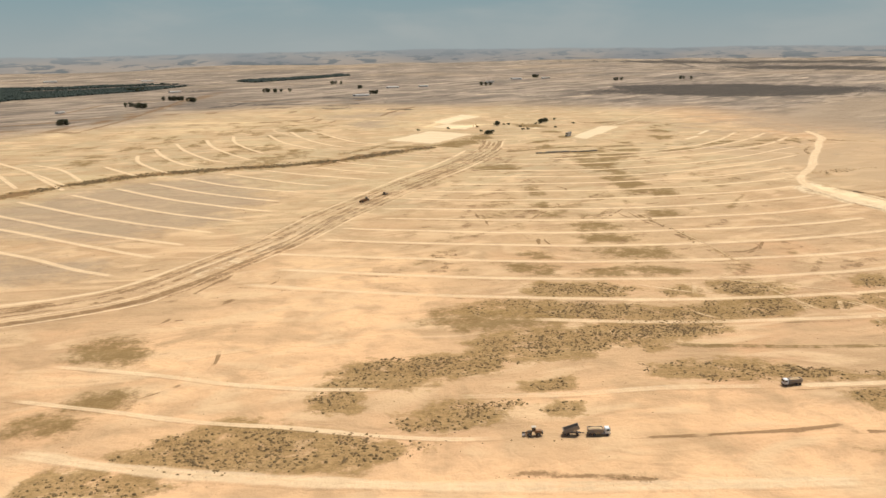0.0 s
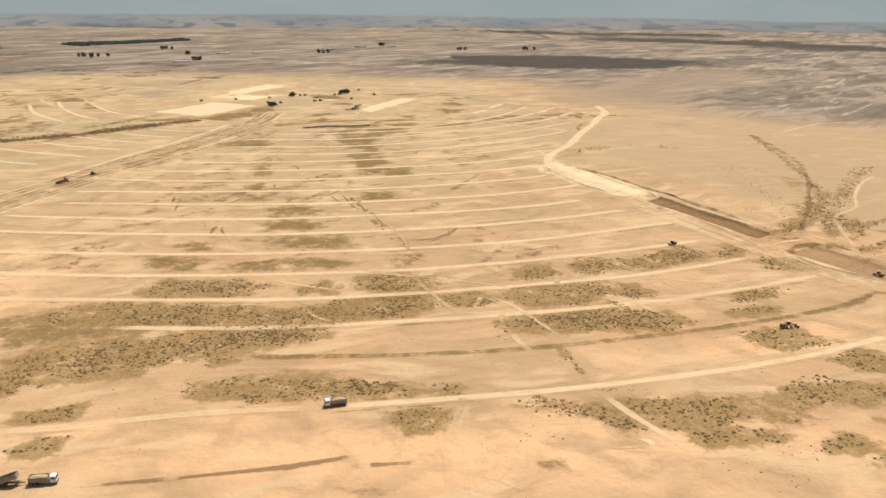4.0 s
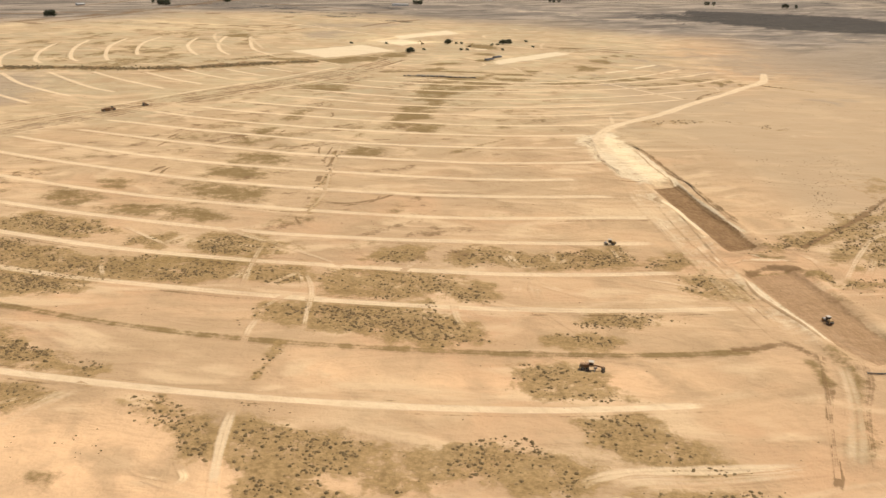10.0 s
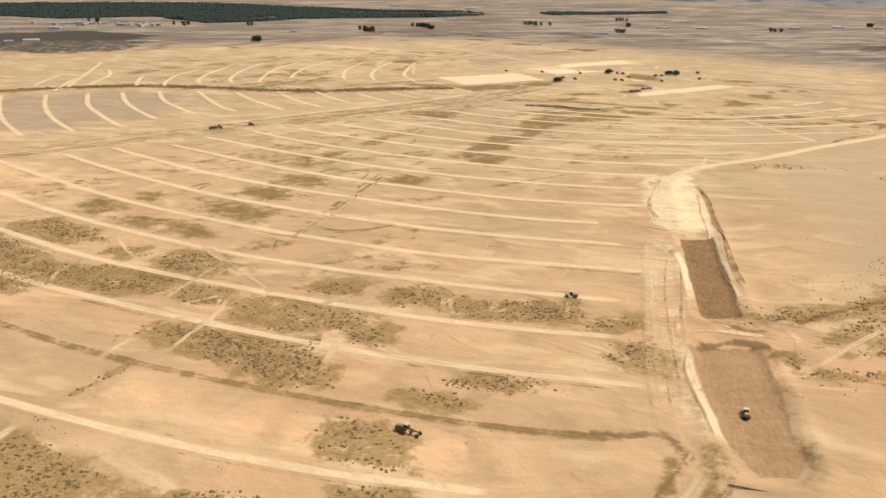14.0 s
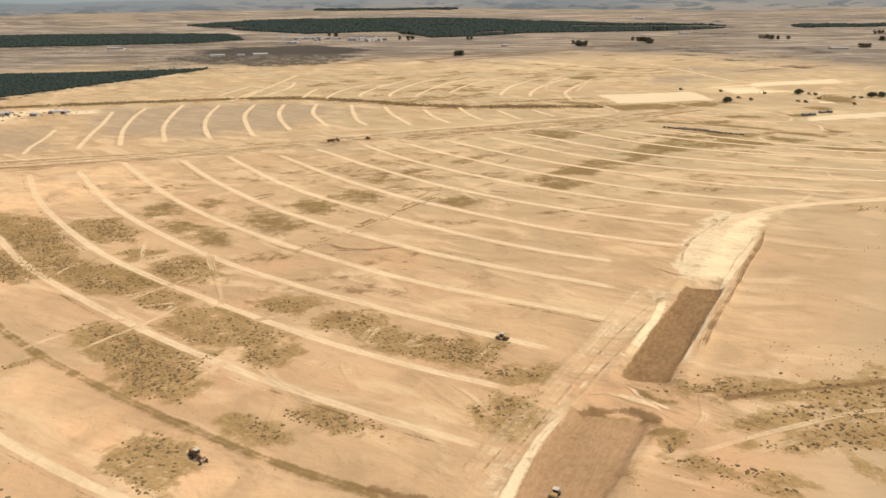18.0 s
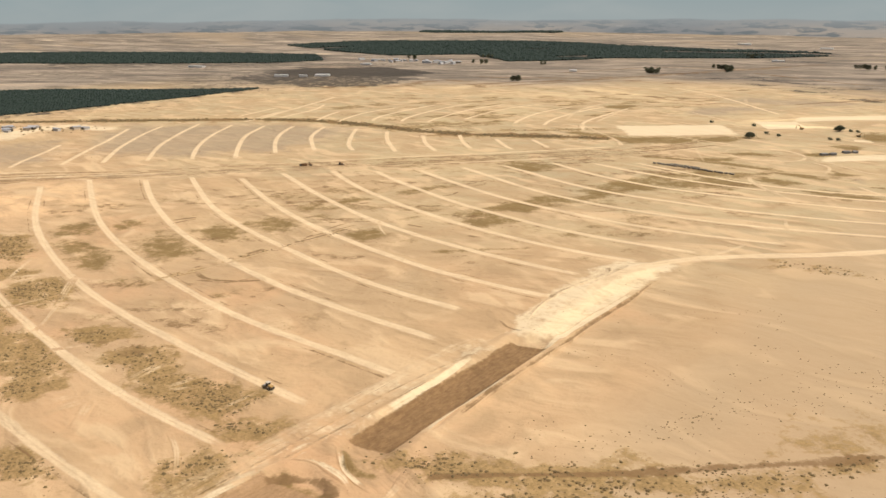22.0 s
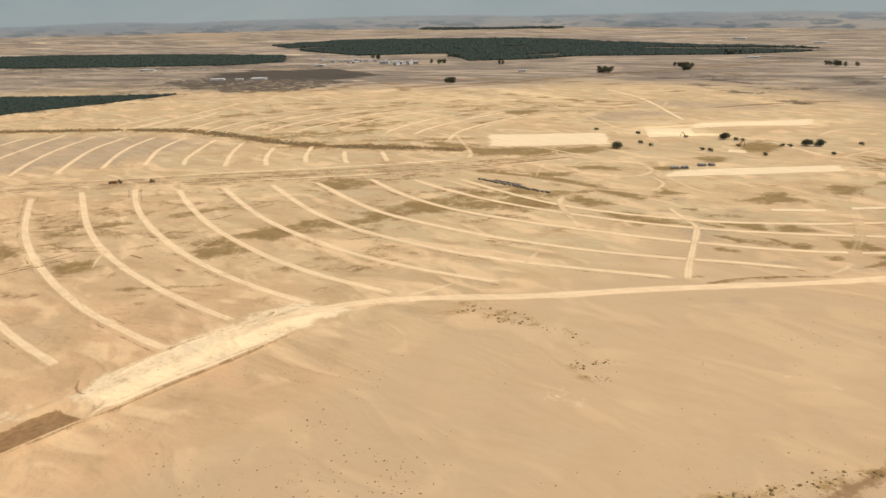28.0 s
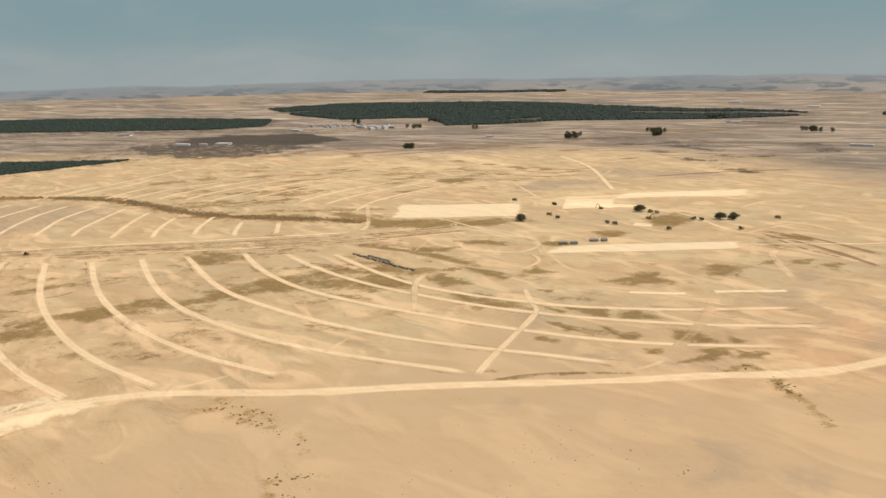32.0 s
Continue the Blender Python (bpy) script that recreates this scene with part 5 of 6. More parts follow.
def beam(a, b, wide, tall=None, bm=None):
    """A bar from a to b."""
    bm = bm or bmesh.new()
    a, b = Vector(a), Vector(b)
    k = bmesh.new()
    bmesh.ops.create_cube(k, size=1)
    for v in k.verts:
        v.co = Vector((v.co.x * (b - a).length, v.co.y * wide, v.co.z * (tall or wide)))
    return merge(bm, k, Matrix.Translation((a + b) / 2) @ (b - a).to_track_quat("X", "Z").to_matrix().to_4x4())


def wheels(thing, spots, r, wide):
    for x, y in spots:
        w = part("wheel", drum(r, wide, x, y, r, "y", 20, 0.1), BLACK, thing)
        part("rim", drum(r * 0.52, wide + 0.04, x, y, r, "y", 14, 0.03), GREY_STEEL, w, "dusty steel rim")


def thing(name, label, category, x, y, turn=0.0, group="", sink=0.0):
    ob = tagged(new(name), label, category, group)
    ob.matrix_world = pose(x, y, level(x, y) - sink, 0, 0, turn)
    return ob


def tub(long, wide, tall, wall=0.12, flare=0.15):
    """An open tipping bed: floor and four leaning sides."""
    bm = bmesh.new()
    slab(long, wide, 0.15, 0, 0, 0, 0.03, bm=bm)
    for s in (-1, 1):
        beam((-long / 2, s * (wide / 2 + flare / 2), tall / 2), (long / 2, s * (wide / 2 + flare / 2), tall / 2), wall, tall, bm)
        beam((s * (long / 2), -wide / 2 - flare / 2, tall / 2), (s * (long / 2), wide / 2 + flare / 2, tall / 2), wall, tall, bm)
    for k in range(6):
        for s in (-1, 1):
            slab(0.1, 0.12, tall * 0.95, -long / 2 + (k + 0.5) * long / 6, s * (wide / 2 + 0.16), 0.05, 0.02, bm=bm)
    return bm


def heap(long, wide, tall):
    bm = bmesh.new()
    bmesh.ops.create_grid(bm, x_segments=12, y_segments=8, size=0.5)
    for v in bm.verts:
        e = max(0.0, 1 - (2 * v.co.x) ** 2) * max(0.0, 1 - (2 * v.co.y) ** 2)
        v.co = Vector((v.co.x * long, v.co.y * wide, tall * e ** 0.6 + 0.1 * noise.noise(Vector((v.co.x * 9, v.co.y * 9, 3)))))
    return bm


def tipper_truck(x, y, turn, bed, label, load=True):
    t = thing("tipper_truck", label, "truck", x, y, turn)
    part("chassis", slab(8.2, 0.9, 0.35, 0, 0, 0.75), IRON, t)
    cab = part("cab", slab(1.9, 2.45, 2.1, 3.2, 0, 0.75, 0.15, 0.96, 0.25), WHITE, t, "white cab")
    part("windscreen", beam((4.14, -1.02, 2.25), (4.14, 1.02, 2.25), 0.06, 0.8), GLASS, cab)
    for s in (-1, 1):
        part("side_window", beam((2.7, s * 1.22, 2.25), (3.7, s * 1.22, 2.25), 0.05, 0.65), GLASS, cab)
        part("headlight", slab(0.08, 0.4, 0.22, 4.17, s * 0.85, 1.0, 0.02), LAMP, cab)
        part("mirror", slab(0.12, 0.2, 0.5, 3.95, s * 1.42, 1.95, 0.03), IRON, cab)
        part("fuel_tank", drum(0.35, 1.2, 1.6, s * 0.95, 0.85, "x"), GREY_STEEL, t)
        part("mudguard", slab(2.9, 0.6, 0.08, -2.3, s * 0.95, 1.12, 0.03), IRON, t)
    part("bumper", slab(0.25, 2.4, 0.4, 4.2, 0, 0.5), IRON, cab)
    b = part("tipping_bed", tub(5.4, 2.3, 1.5), bed, t, "open steel tipping bed")
    b.location = (-1.1, 0, 1.25)
    if load:
        h = part("sand_heap", heap(5.1, 2.2, 0.75), LOAD, b, "heap of pale sand")
        h.location = (0, 0, 1.05)
    wheels(t, [(3.1, s * 1.05) for s in (-1, 1)] + [(a, s * 1.0) for a in (-1.6, -3.0) for s in (-1, 1)], 0.52, 0.45)
    return t


def tipper_trailer(x, y, turn):
    t = thing("tipper_trailer", "dark grey tipping trailer with its bed raised", "trailer", x, y, turn)
    part("chassis", slab(6.6, 0.9, 0.35, 0, 0, 0.75), IRON, t)
    part("drawbar", beam((3.2, 0, 0.85), (4.6, 0, 0.7), 0.25), IRON, t)
    b = part("tipping_bed", tub(5.8, 2.3, 1.45), GREY_STEEL, t, "raised steel tipping bed")
    b.matrix_local = pose(0, 0, 1.9, 0, -17, 0)
    part("ram", beam((1.6, 0, 0.9), (1.9, 0, 2.4), 0.22), IRON, t)
    part("tailgate", beam((-2.9, -1.2, 1.7), (-2.9, 1.2, 1.7), 0.1, 0.9), GREY_STEEL, t)
    wheels(t, [(a, s * 1.0) for a in (2.2, -1.2, -2.5) for s in (-1, 1)], 0.5, 0.45)
    return t


def motor_grader(x, y, turn, label):
    t = thing("motor_grader", label, "grader", x, y, turn)
    part("engine_cover", slab(3.2, 1.7, 1.3, -2.6, 0, 1.0, 0.12, 0.94), ORANGE, t)
    part("grille", slab(0.1, 1.3, 0.8, -4.22, 0, 1.2, 0.03), IRON, t)
    f = bmesh.new()
    beam((-0.6, 0, 1.5), (1.2, 0, 2.0), 0.55, 0.5, f)
    beam((1.0, 0, 2.0), (4.2, 0, 1.5), 0.45, 0.45, f)
    part("front_frame", f, ORANGE, t)
    c = part("cab", slab(1.6, 1.7, 1.6, -0.3, 0, 1.75, 0.08, 0.92), ORANGE, t)
    for s in (-1, 1):
        part("side_window", beam((-0.95, s * 0.83, 2.65), (0.35, s * 0.83, 2.65), 0.06, 0.85), GLASS, c)
    part("windscreen", beam((0.5, -0.7, 2.65), (0.5, 0.7, 2.65), 0.06, 0.85), GLASS, c)
    part("roof", slab(1.9, 1.9, 0.14, -0.3, 0, 3.35, 0.05), PLASTER, c, "dusty tan cab roof")
    blade = part("blade", beam((1.0, -1.9, 0.5), (1.7, 1.9, 0.5), 0.12, 0.65), GREY_STEEL, t, "long steel grading blade")
    part("turning_circle", drum(0.75, 0.15, 1.3, 0, 1.0, "z"), IRON, blade)
    part("front_axle", beam((4.1, -1.0, 0.75), (4.1, 1.0, 0.75), 0.25), IRON, t)
    part("exhaust", drum(0.08, 0.9, -2.2, 0.4, 2.6, "z", 10, 0.0), IRON, t)
    part("ripper", beam((-4.3, -0.9, 0.8), (-4.3, 0.9, 0.8), 0.2, 0.3), IRON, t)
    wheels(t, [(4.1, s * 1.1) for s in (-1, 1)] + [(a, s * 1.1) for a in (-1.5, -3.1) for s in (-1, 1)], 0.68, 0.42)
    return t


def wheel_loader(x, y, turn):
    t = thing("wheel_loader", "dusty orange wheel loader with its bucket lowered", "loader", x, y, turn)
    part("engine_cover", slab(2.6, 1.8, 1.2, -1.8, 0, 1.05, 0.12, 0.93), ORANGE, t)
    part("front_frame", slab(1.5, 1.1, 0.9, 1.2, 0, 0.9), IRON, t)
    c = part("cab", slab(1.4, 1.5, 1.6, -0.2, 0, 1.8, 0.08, 0.92), ORANGE, t)
    part("windscreen", beam((0.5, -0.6, 2.7), (0.5, 0.6, 2.7), 0.06, 0.9), GLASS, c)
    for s in (-1, 1):
        part("side_window", beam((-0.75, s * 0.73, 2.7), (0.35, s * 0.73, 2.7), 0.06, 0.85), GLASS, c)
        part("lift_arm", beam((0.9, s * 0.55, 1.9), (3.0, s * 0.55, 0.7), 0.18, 0.35), ORANGE, t)
    part("roof", slab(1.7, 1.7, 0.14, -0.2, 0, 3.4, 0.05), PLASTER, c)
    k = bmesh.new()
    beam((2.9, -1.35, 0.25), (2.9, 1.35, 0.25), 0.12, 0.9, k)
    slab(1.2, 2.7, 0.12, 3.4, 0, 0.08, 0.02, bm=k)
    for s in (-1, 1):
        slab(1.2, 0.1, 0.7, 3.4, s * 1.32, 0.1, 0.02, bm=k)
    part("bucket", k, GREY_STEEL, t, "worn steel bucket")
    part("counterweight", slab(0.6, 1.9, 0.8, -3.2, 0, 0.9, 0.1), IRON, t)
    wheels(t, [(a, s * 1.05) for a in (1.4, -1.8) for s in (-1, 1)], 0.78, 0.6)
    return t


def soil_compactor(x, y, turn, label):
    t = thing("soil_compactor", label, "compactor", x, y, turn)
    d = part("drum", drum(0.8, 2.1, 1.9, 0, 0.8, "y", 28, 0.03), GREY_STEEL, t, "smooth steel drum")
    for s in (-1, 1):
        part("drum_frame", beam((1.0, s * 1.2, 0.85), (2.9, s * 1.2, 0.85), 0.2, 0.35), YELLOW, d)
    part("engine_cover", slab(2.2, 1.8, 1.1, -1.7, 0, 1.0, 0.15, 0.92), YELLOW, t)
    c = part("cab", slab(1.4, 1.6, 1.7, 0.0, 0, 1.2, 0.08, 0.93), IRON, t)
    part("windscreen", beam((0.7, -0.65, 2.2), (0.7, 0.65, 2.2), 0.06, 0.9), GLASS, c)
    part("roof", slab(1.8, 1.9, 0.15, 0, 0, 2.9, 0.06), PLASTER, c, "dusty pale sunshade roof")
    part("ballast", slab(0.5, 1.7, 0.7, -2.9, 0, 0.9), IRON, t)
    wheels(t, [(-1.5, s * 0.95) for s in (-1, 1)], 0.75, 0.55)
    return t


def crawler(t, long, gauge, tall, wide=0.55):
    for s in (-1, 1):
        k = bmesh.new()
        slab(long - tall, wide, tall, 0, s * gauge, 0, 0.05, bm=k)
        for e in (-1, 1):
            drum(tall / 2, wide, e * (long - tall) / 2, s * gauge, tall / 2, "y", 16, 0.04, k)
        tr = part("crawler_track", k, IRON, t)
        for n_ in range(10):
            part("track_shoe", slab(0.12, wide + 0.08, 0.06, -long / 2 + tall / 2 + n_ * (long - tall) / 9, s * gauge, tall - 0.01, 0.0), GREY_STEEL, tr)


def bulldozer(x, y, turn):
    t = thing("bulldozer", "dark brown bulldozer on the haul road", "bulldozer", x, y, turn)
    crawler(t, 4.2, 1.05, 1.1)
    part("engine_cover", slab(2.2, 1.3, 1.2, 0.9, 0, 1.0, 0.1, 0.95), ORANGE, t)
    c = part("cab", slab(1.5, 1.5, 1.7, -0.8, 0, 1.2, 0.08, 0.93), IRON, t)
    part("windscreen", beam((-0.05, -0.6, 2.3), (-0.05, 0.6, 2.3), 0.06, 0.8), GLASS, c)
    part("roof", slab(1.8, 1.8, 0.14, -0.8, 0, 2.9, 0.05), ORANGE, c)
    b = part("blade", beam((2.7, -1.9, 0.65), (2.7, 1.9, 0.65), 0.2, 1.2), GREY_STEEL, t, "curved steel blade")
    for s in (-1, 1):
        part("push_arm", beam((0.2, s * 1.5, 0.55), (2.7, s * 1.5, 0.4), 0.2, 0.25), ORANGE, b)
    part("ripper", beam((-2.4, -0.6, 0.9), (-2.4, 0.6, 0.9), 0.25, 0.5), IRON, t)
    return t


def earth_scraper(x, y, turn):
    t = thing("earth_scraper", "long dark earth scraper drawn along the haul road", "scraper", x, y, turn)
    part("tractor", slab(3.2, 2.0, 1.5, 4.2, 0, 0.9, 0.15, 0.93), ORANGE, t)
    part("cab", slab(1.3, 1.4, 1.5, 3.2, 0, 2.3, 0.08, 0.92), IRON, t)
    part("gooseneck", beam((2.4, 0, 2.0), (0.6, 0, 2.3), 0.5, 0.6), ORANGE, t)
    b = part("bowl", tub(5.0, 2.6, 1.7), ORANGE, t, "open earth bowl")
    b.location = (-1.4, 0, 0.6)
    part("rear_engine", slab(1.8, 1.8, 1.2, -5.0, 0, 1.1, 0.12), ORANGE, t)
    wheels(t, [(a, s * 1.3) for a in (4.4, -4.6) for s in (-1, 1)], 0.95, 0.7)
    return t


def excavator(x, y, turn):
    t = thing("excavator", "yellow tracked excavator beside pale spoil", "excavator", x, y, turn, "excavators in the yard")
    crawler(t, 4.0, 1.15, 0.9)
    part("house", slab(3.4, 2.4, 1.2, -0.5, 0, 1.0, 0.12), YELLOW, t)
    c = part("cab", slab(1.4, 1.0, 1.7, 0.8, 0.7, 1.05, 0.08, 0.95), YELLOW, t)
    part("windscreen", beam((1.52, 0.3, 2.1), (1.52, 1.1, 2.1), 0.05, 1.0), GLASS, c)
    part("boom", beam((3.2, -0.2, 5.0), (5.4, -0.2, 4.4), 0.35, 0.5, beam((0.8, -0.2, 1.9), (3.3, -0.2, 5.0), 0.4, 0.6)), YELLOW, t)
    part("stick", beam((5.3, -0.2, 4.6), (6.0, -0.2, 1.6), 0.3, 0.4), YELLOW, t)
    part("bucket", slab(0.9, 1.1, 0.8, 6.0, -0.2, 0.8, 0.15, 0.7), IRON, t)
    part("counterweight", slab(0.7, 2.4, 1.0, -2.3, 0, 1.0, 0.2), IRON, t)
    return t


# ---- machines ----
tipper_truck(144, 323.5, 188, GREY_STEEL, "grey tipper truck with a white cab on the bright track")
tipper_truck(56, 280, 2, GREY_STEEL, "white-cabbed tipper truck carrying a heap of pale sand")
tipper_trailer(46.3, 280, 2)
wheel_loader(32.5, 280, 178)
soil_compactor(354, 526.5, 196, "dusty yellow soil compactor at work on a terrace track")
motor_grader(354, 386, 2, "dusty orange motor grader beside a scrub patch")
soil_compactor(446, 456, 112, "yellow single-drum soil compactor on damp fill")
bulldozer(-50, 757, 62)
earth_scraper(-66, 729, 62)
excavator(125, 1297, 20)
excavator(58, 1291, 200)


# ---- scrub and trees ----
rng = np.random.default_rng(11)


def lump_shape(seed, rings=6):
    """An uneven low dome of twigs, as vertices and triangles of unit size."""
    g = np.random.default_rng(seed)
    vs, fs = [], []
    for n_ in range(3):
        ox, oy, r, h = (0, 0, 0.75, 0.8) if n_ == 0 else (g.uniform(-0.6, 0.6), g.uniform(-0.6, 0.6), g.uniform(0.35, 0.6), g.uniform(0.4, 0.75))
        b = len(vs)
        for low, rr, zz in ((1, 1.0, -0.12), (0, 0.85, 0.5)):
            for k in range(rings):
                a = 2 * math.pi * k / rings + 0.5 * (1 - low) + g.uniform(-0.25, 0.25)
                q = r * rr * g.uniform(0.7, 1.25)
                vs.append((ox + q * math.cos(a), oy + q * math.sin(a), h * zz * g.uniform(0.75, 1.25)))
        vs.append((ox + g.uniform(-0.2, 0.2), oy + g.uniform(-0.2, 0.2), h * g.uniform(0.85, 1.1)))
        for k in range(rings):
            j = (k + 1) % rings
            fs += [(b + k, b + j, b + rings + k), (b + j, b + rings + j, b + rings + k), (b + rings + k, b + rings + j, b + 2 * rings)]
    return np.array(vs), np.array(fs)


LUMPS = [lump_shape(s) for s in range(8)]
SMALL = [lump_shape(40 + s, 4) for s in range(4)]


def sow(name, label, category, places, sizes, material, shapes=LUMPS, squat=0.75, lift=0.0):
    """One sheet of many bushes or crowns that stand on the ground."""
    x, y = places[:, 0], places[:, 1]
    z = height(x, y) + lift
    vs, fs, base = [], [], 0
    pick, turn, tall = rng.integers(0, len(shapes), len(x)), rng.uniform(0, 6.283, len(x)), rng.uniform(0.75, 1.25, len(x))
    for k, (v, f) in enumerate(shapes):
        i = np.nonzero(pick == k)[0]
        if not len(i):
            continue
        c, s, r = np.cos(turn[i])[:, None], np.sin(turn[i])[:, None], sizes[i][:, None]
        px = x[i][:, None] + r * (c * v[:, 0] - s * v[:, 1])
        py = y[i][:, None] + r * (s * v[:, 0] + c * v[:, 1])
        pz = z[i][:, None] + r * squat * tall[i][:, None] * v[:, 2]
        vs.append(np.stack([px, py, pz], -1).reshape(-1, 3))
        fs.append((np.arange(len(i))[:, None, None] * len(v) + f[None]).reshape(-1, 3) + base)
        base += len(i) * len(v)
    if not vs:
        return None
    return tagged(new(name, mesh_of(name, np.vstack(vs), np.vstack(fs), material, False)), label, category, kind="stuff")


def along(points, half, count, clump=18.0, seed=1, need=0.42):
    """Uneven places along a strip."""
    line = spline(points, 3.0)
    at = rng.uniform(0, len(line) - 1.001, count * 3)
    i = at.astype(int)
    f = (at - i)[:, None]
    p = line[i] * (1 - f) + line[i + 1] * f + np.clip(rng.normal(0, 0.62, (count * 3, 2)), -1.5, 1.5) * half
    keep = waves(p[:, 0], p[:, 1], clump, 90 + seed, 3) + rng.uniform(-0.14, 0.14, len(p)) > need
    return p[keep][:count]


def bush_sizes(n_, lo=0.2, hi=0.95):
    return lo + (hi - lo) * rng.uniform(0, 1, n_) ** 3.0


def bed(corners, count, seed):
    """Uneven places within a field."""
    q = np.array(corners, float)
    p = rng.uniform(q.min(0) - 1.5, q.max(0) + 1.5, (count * 6, 2))
    w = p + (np.stack([waves(p[:, 0], p[:, 1], 14.0, 3, 2), waves(p[:, 0], p[:, 1], 14.0, 8, 2)], 1) - 0.5) * 12
    p = p[inside(w[:, 0], w[:, 1], corners)]
    keep = waves(p[:, 0], p[:, 1], 15.0, 90 + seed, 3) + rng.uniform(-0.2, 0.2, len(p)) > 0.43
    return p[keep][:count]


def area(corners):
    q = np.array(corners, float)
    r = np.roll(q, -1, 0)
    return abs((q[:, 0] * r[:, 1] - r[:, 0] * q[:, 1]).sum()) / 2


SCRUB_WORDS = "patch of low dark dry desert bushes on sand"
for k, corners in enumerate(BEDS):
    p = bed(corners, int(area(corners) * 0.3) + 12, k)
    sow("desert_scrub", SCRUB_WORDS, "scrub", p, bush_sizes(len(p)), BUSH)
for k, (pts, half, much) in enumerate(STRIPS):
    span = np.linalg.norm(np.diff(np.array(pts, float), axis=0), axis=1).sum() + half
    p = along(pts, half, int(span * half * 0.5 * much), seed=k)
    sow("desert_scrub", SCRUB_WORDS, "scrub", p, bush_sizes(len(p)) if much > 0.4 else bush_sizes(len(p), 0.15, 0.55), BUSH)
for k, (corners, density) in enumerate(TUFTS):
    p = bed(corners, int(area(corners) * density) + 6, 30 + k)
    sow("desert_tufts", "loose scatter of small dark tufts on bare sand", "tufts", p, bush_sizes(len(p), 0.25, 0.6), BUSH, SMALL)
p = along(WADI, 9, 4600, 14.0, 3, 0.4)
sow("wadi_scrub", "band of dark shrubs along the dry stream bed", "scrub", p, bush_sizes(len(p), 0.45, 1.9), THICKET)
p = np.stack([rng.uniform(-260, 620, 5200), rng.uniform(245, 1000, 5200)], 1)
p = p[waves(p[:, 0], p[:, 1], 60.0, 77, 4) + rng.uniform(-0.1, 0.1, len(p)) > 0.53]
sow("grass_tufts", "scattered small dry tufts on open sand", "tufts", p, bush_sizes(len(p), 0.14, 0.45), BUSH, SMALL)
p = np.stack([rng.uniform(430, 660, 1000), rng.uniform(520, 960, 1000)], 1)
p = p[(waves(p[:, 0], p[:, 1], 45.0, 78, 3) + rng.uniform(-0.12, 0.12, len(p)) > 0.55) & (p[:, 0] > 455)]
sow("hill_tufts", "sparse dark tufts on the smooth eastern slope", "tufts", p, bush_sizes(len(p), 0.12, 0.36), BUSH, SMALL)


def orchard(label, poly, gap, size, turn, gaps=()):
    """Rows of small round trees over a field."""
    c, s = math.cos(radians(turn)), math.sin(radians(turn))
    q = np.array(poly, float)
    m0, r = q.mean(0), np.abs(q - q.mean(0)).max() * 1.5
    u, v = [a.ravel() for a in np.meshgrid(np.arange(-r, r, gap * 0.8), np.arange(-r, r, gap))]
    p = np.stack([m0[0] + c * u - s * v, m0[1] + s * u + c * v], 1) + rng.uniform(-0.12, 0.12, (len(u), 2)) * gap
    edge = (waves(p[:, 0], p[:, 1], 60.0, 15, 2)[:, None] - 0.5) * 14
    p = p[inside(p[:, 0] + edge[:, 0], p[:, 1] + edge[:, 0], poly)]
    for bare in gaps:
        p = p[~inside(p[:, 0], p[:, 1], bare)]
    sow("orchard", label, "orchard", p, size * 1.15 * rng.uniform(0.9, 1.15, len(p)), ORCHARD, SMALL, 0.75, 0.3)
    return len(p)


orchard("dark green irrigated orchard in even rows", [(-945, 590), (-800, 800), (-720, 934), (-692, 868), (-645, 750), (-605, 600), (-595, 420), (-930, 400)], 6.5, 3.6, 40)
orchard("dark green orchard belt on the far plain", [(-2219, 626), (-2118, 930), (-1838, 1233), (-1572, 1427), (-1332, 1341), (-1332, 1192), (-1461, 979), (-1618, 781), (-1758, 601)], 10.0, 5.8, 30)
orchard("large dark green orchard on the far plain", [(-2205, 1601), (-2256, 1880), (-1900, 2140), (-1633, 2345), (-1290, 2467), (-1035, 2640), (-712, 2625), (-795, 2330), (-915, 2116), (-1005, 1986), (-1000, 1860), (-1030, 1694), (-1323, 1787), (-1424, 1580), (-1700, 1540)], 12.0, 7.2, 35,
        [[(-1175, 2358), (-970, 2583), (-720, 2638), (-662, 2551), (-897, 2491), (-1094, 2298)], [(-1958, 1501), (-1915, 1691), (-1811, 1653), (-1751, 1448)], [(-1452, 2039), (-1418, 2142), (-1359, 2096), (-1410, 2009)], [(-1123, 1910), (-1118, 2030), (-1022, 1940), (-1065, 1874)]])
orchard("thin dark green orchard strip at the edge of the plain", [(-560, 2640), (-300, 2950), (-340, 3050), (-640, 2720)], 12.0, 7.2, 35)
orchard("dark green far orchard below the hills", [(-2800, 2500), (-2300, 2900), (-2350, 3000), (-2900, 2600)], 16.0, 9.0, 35)


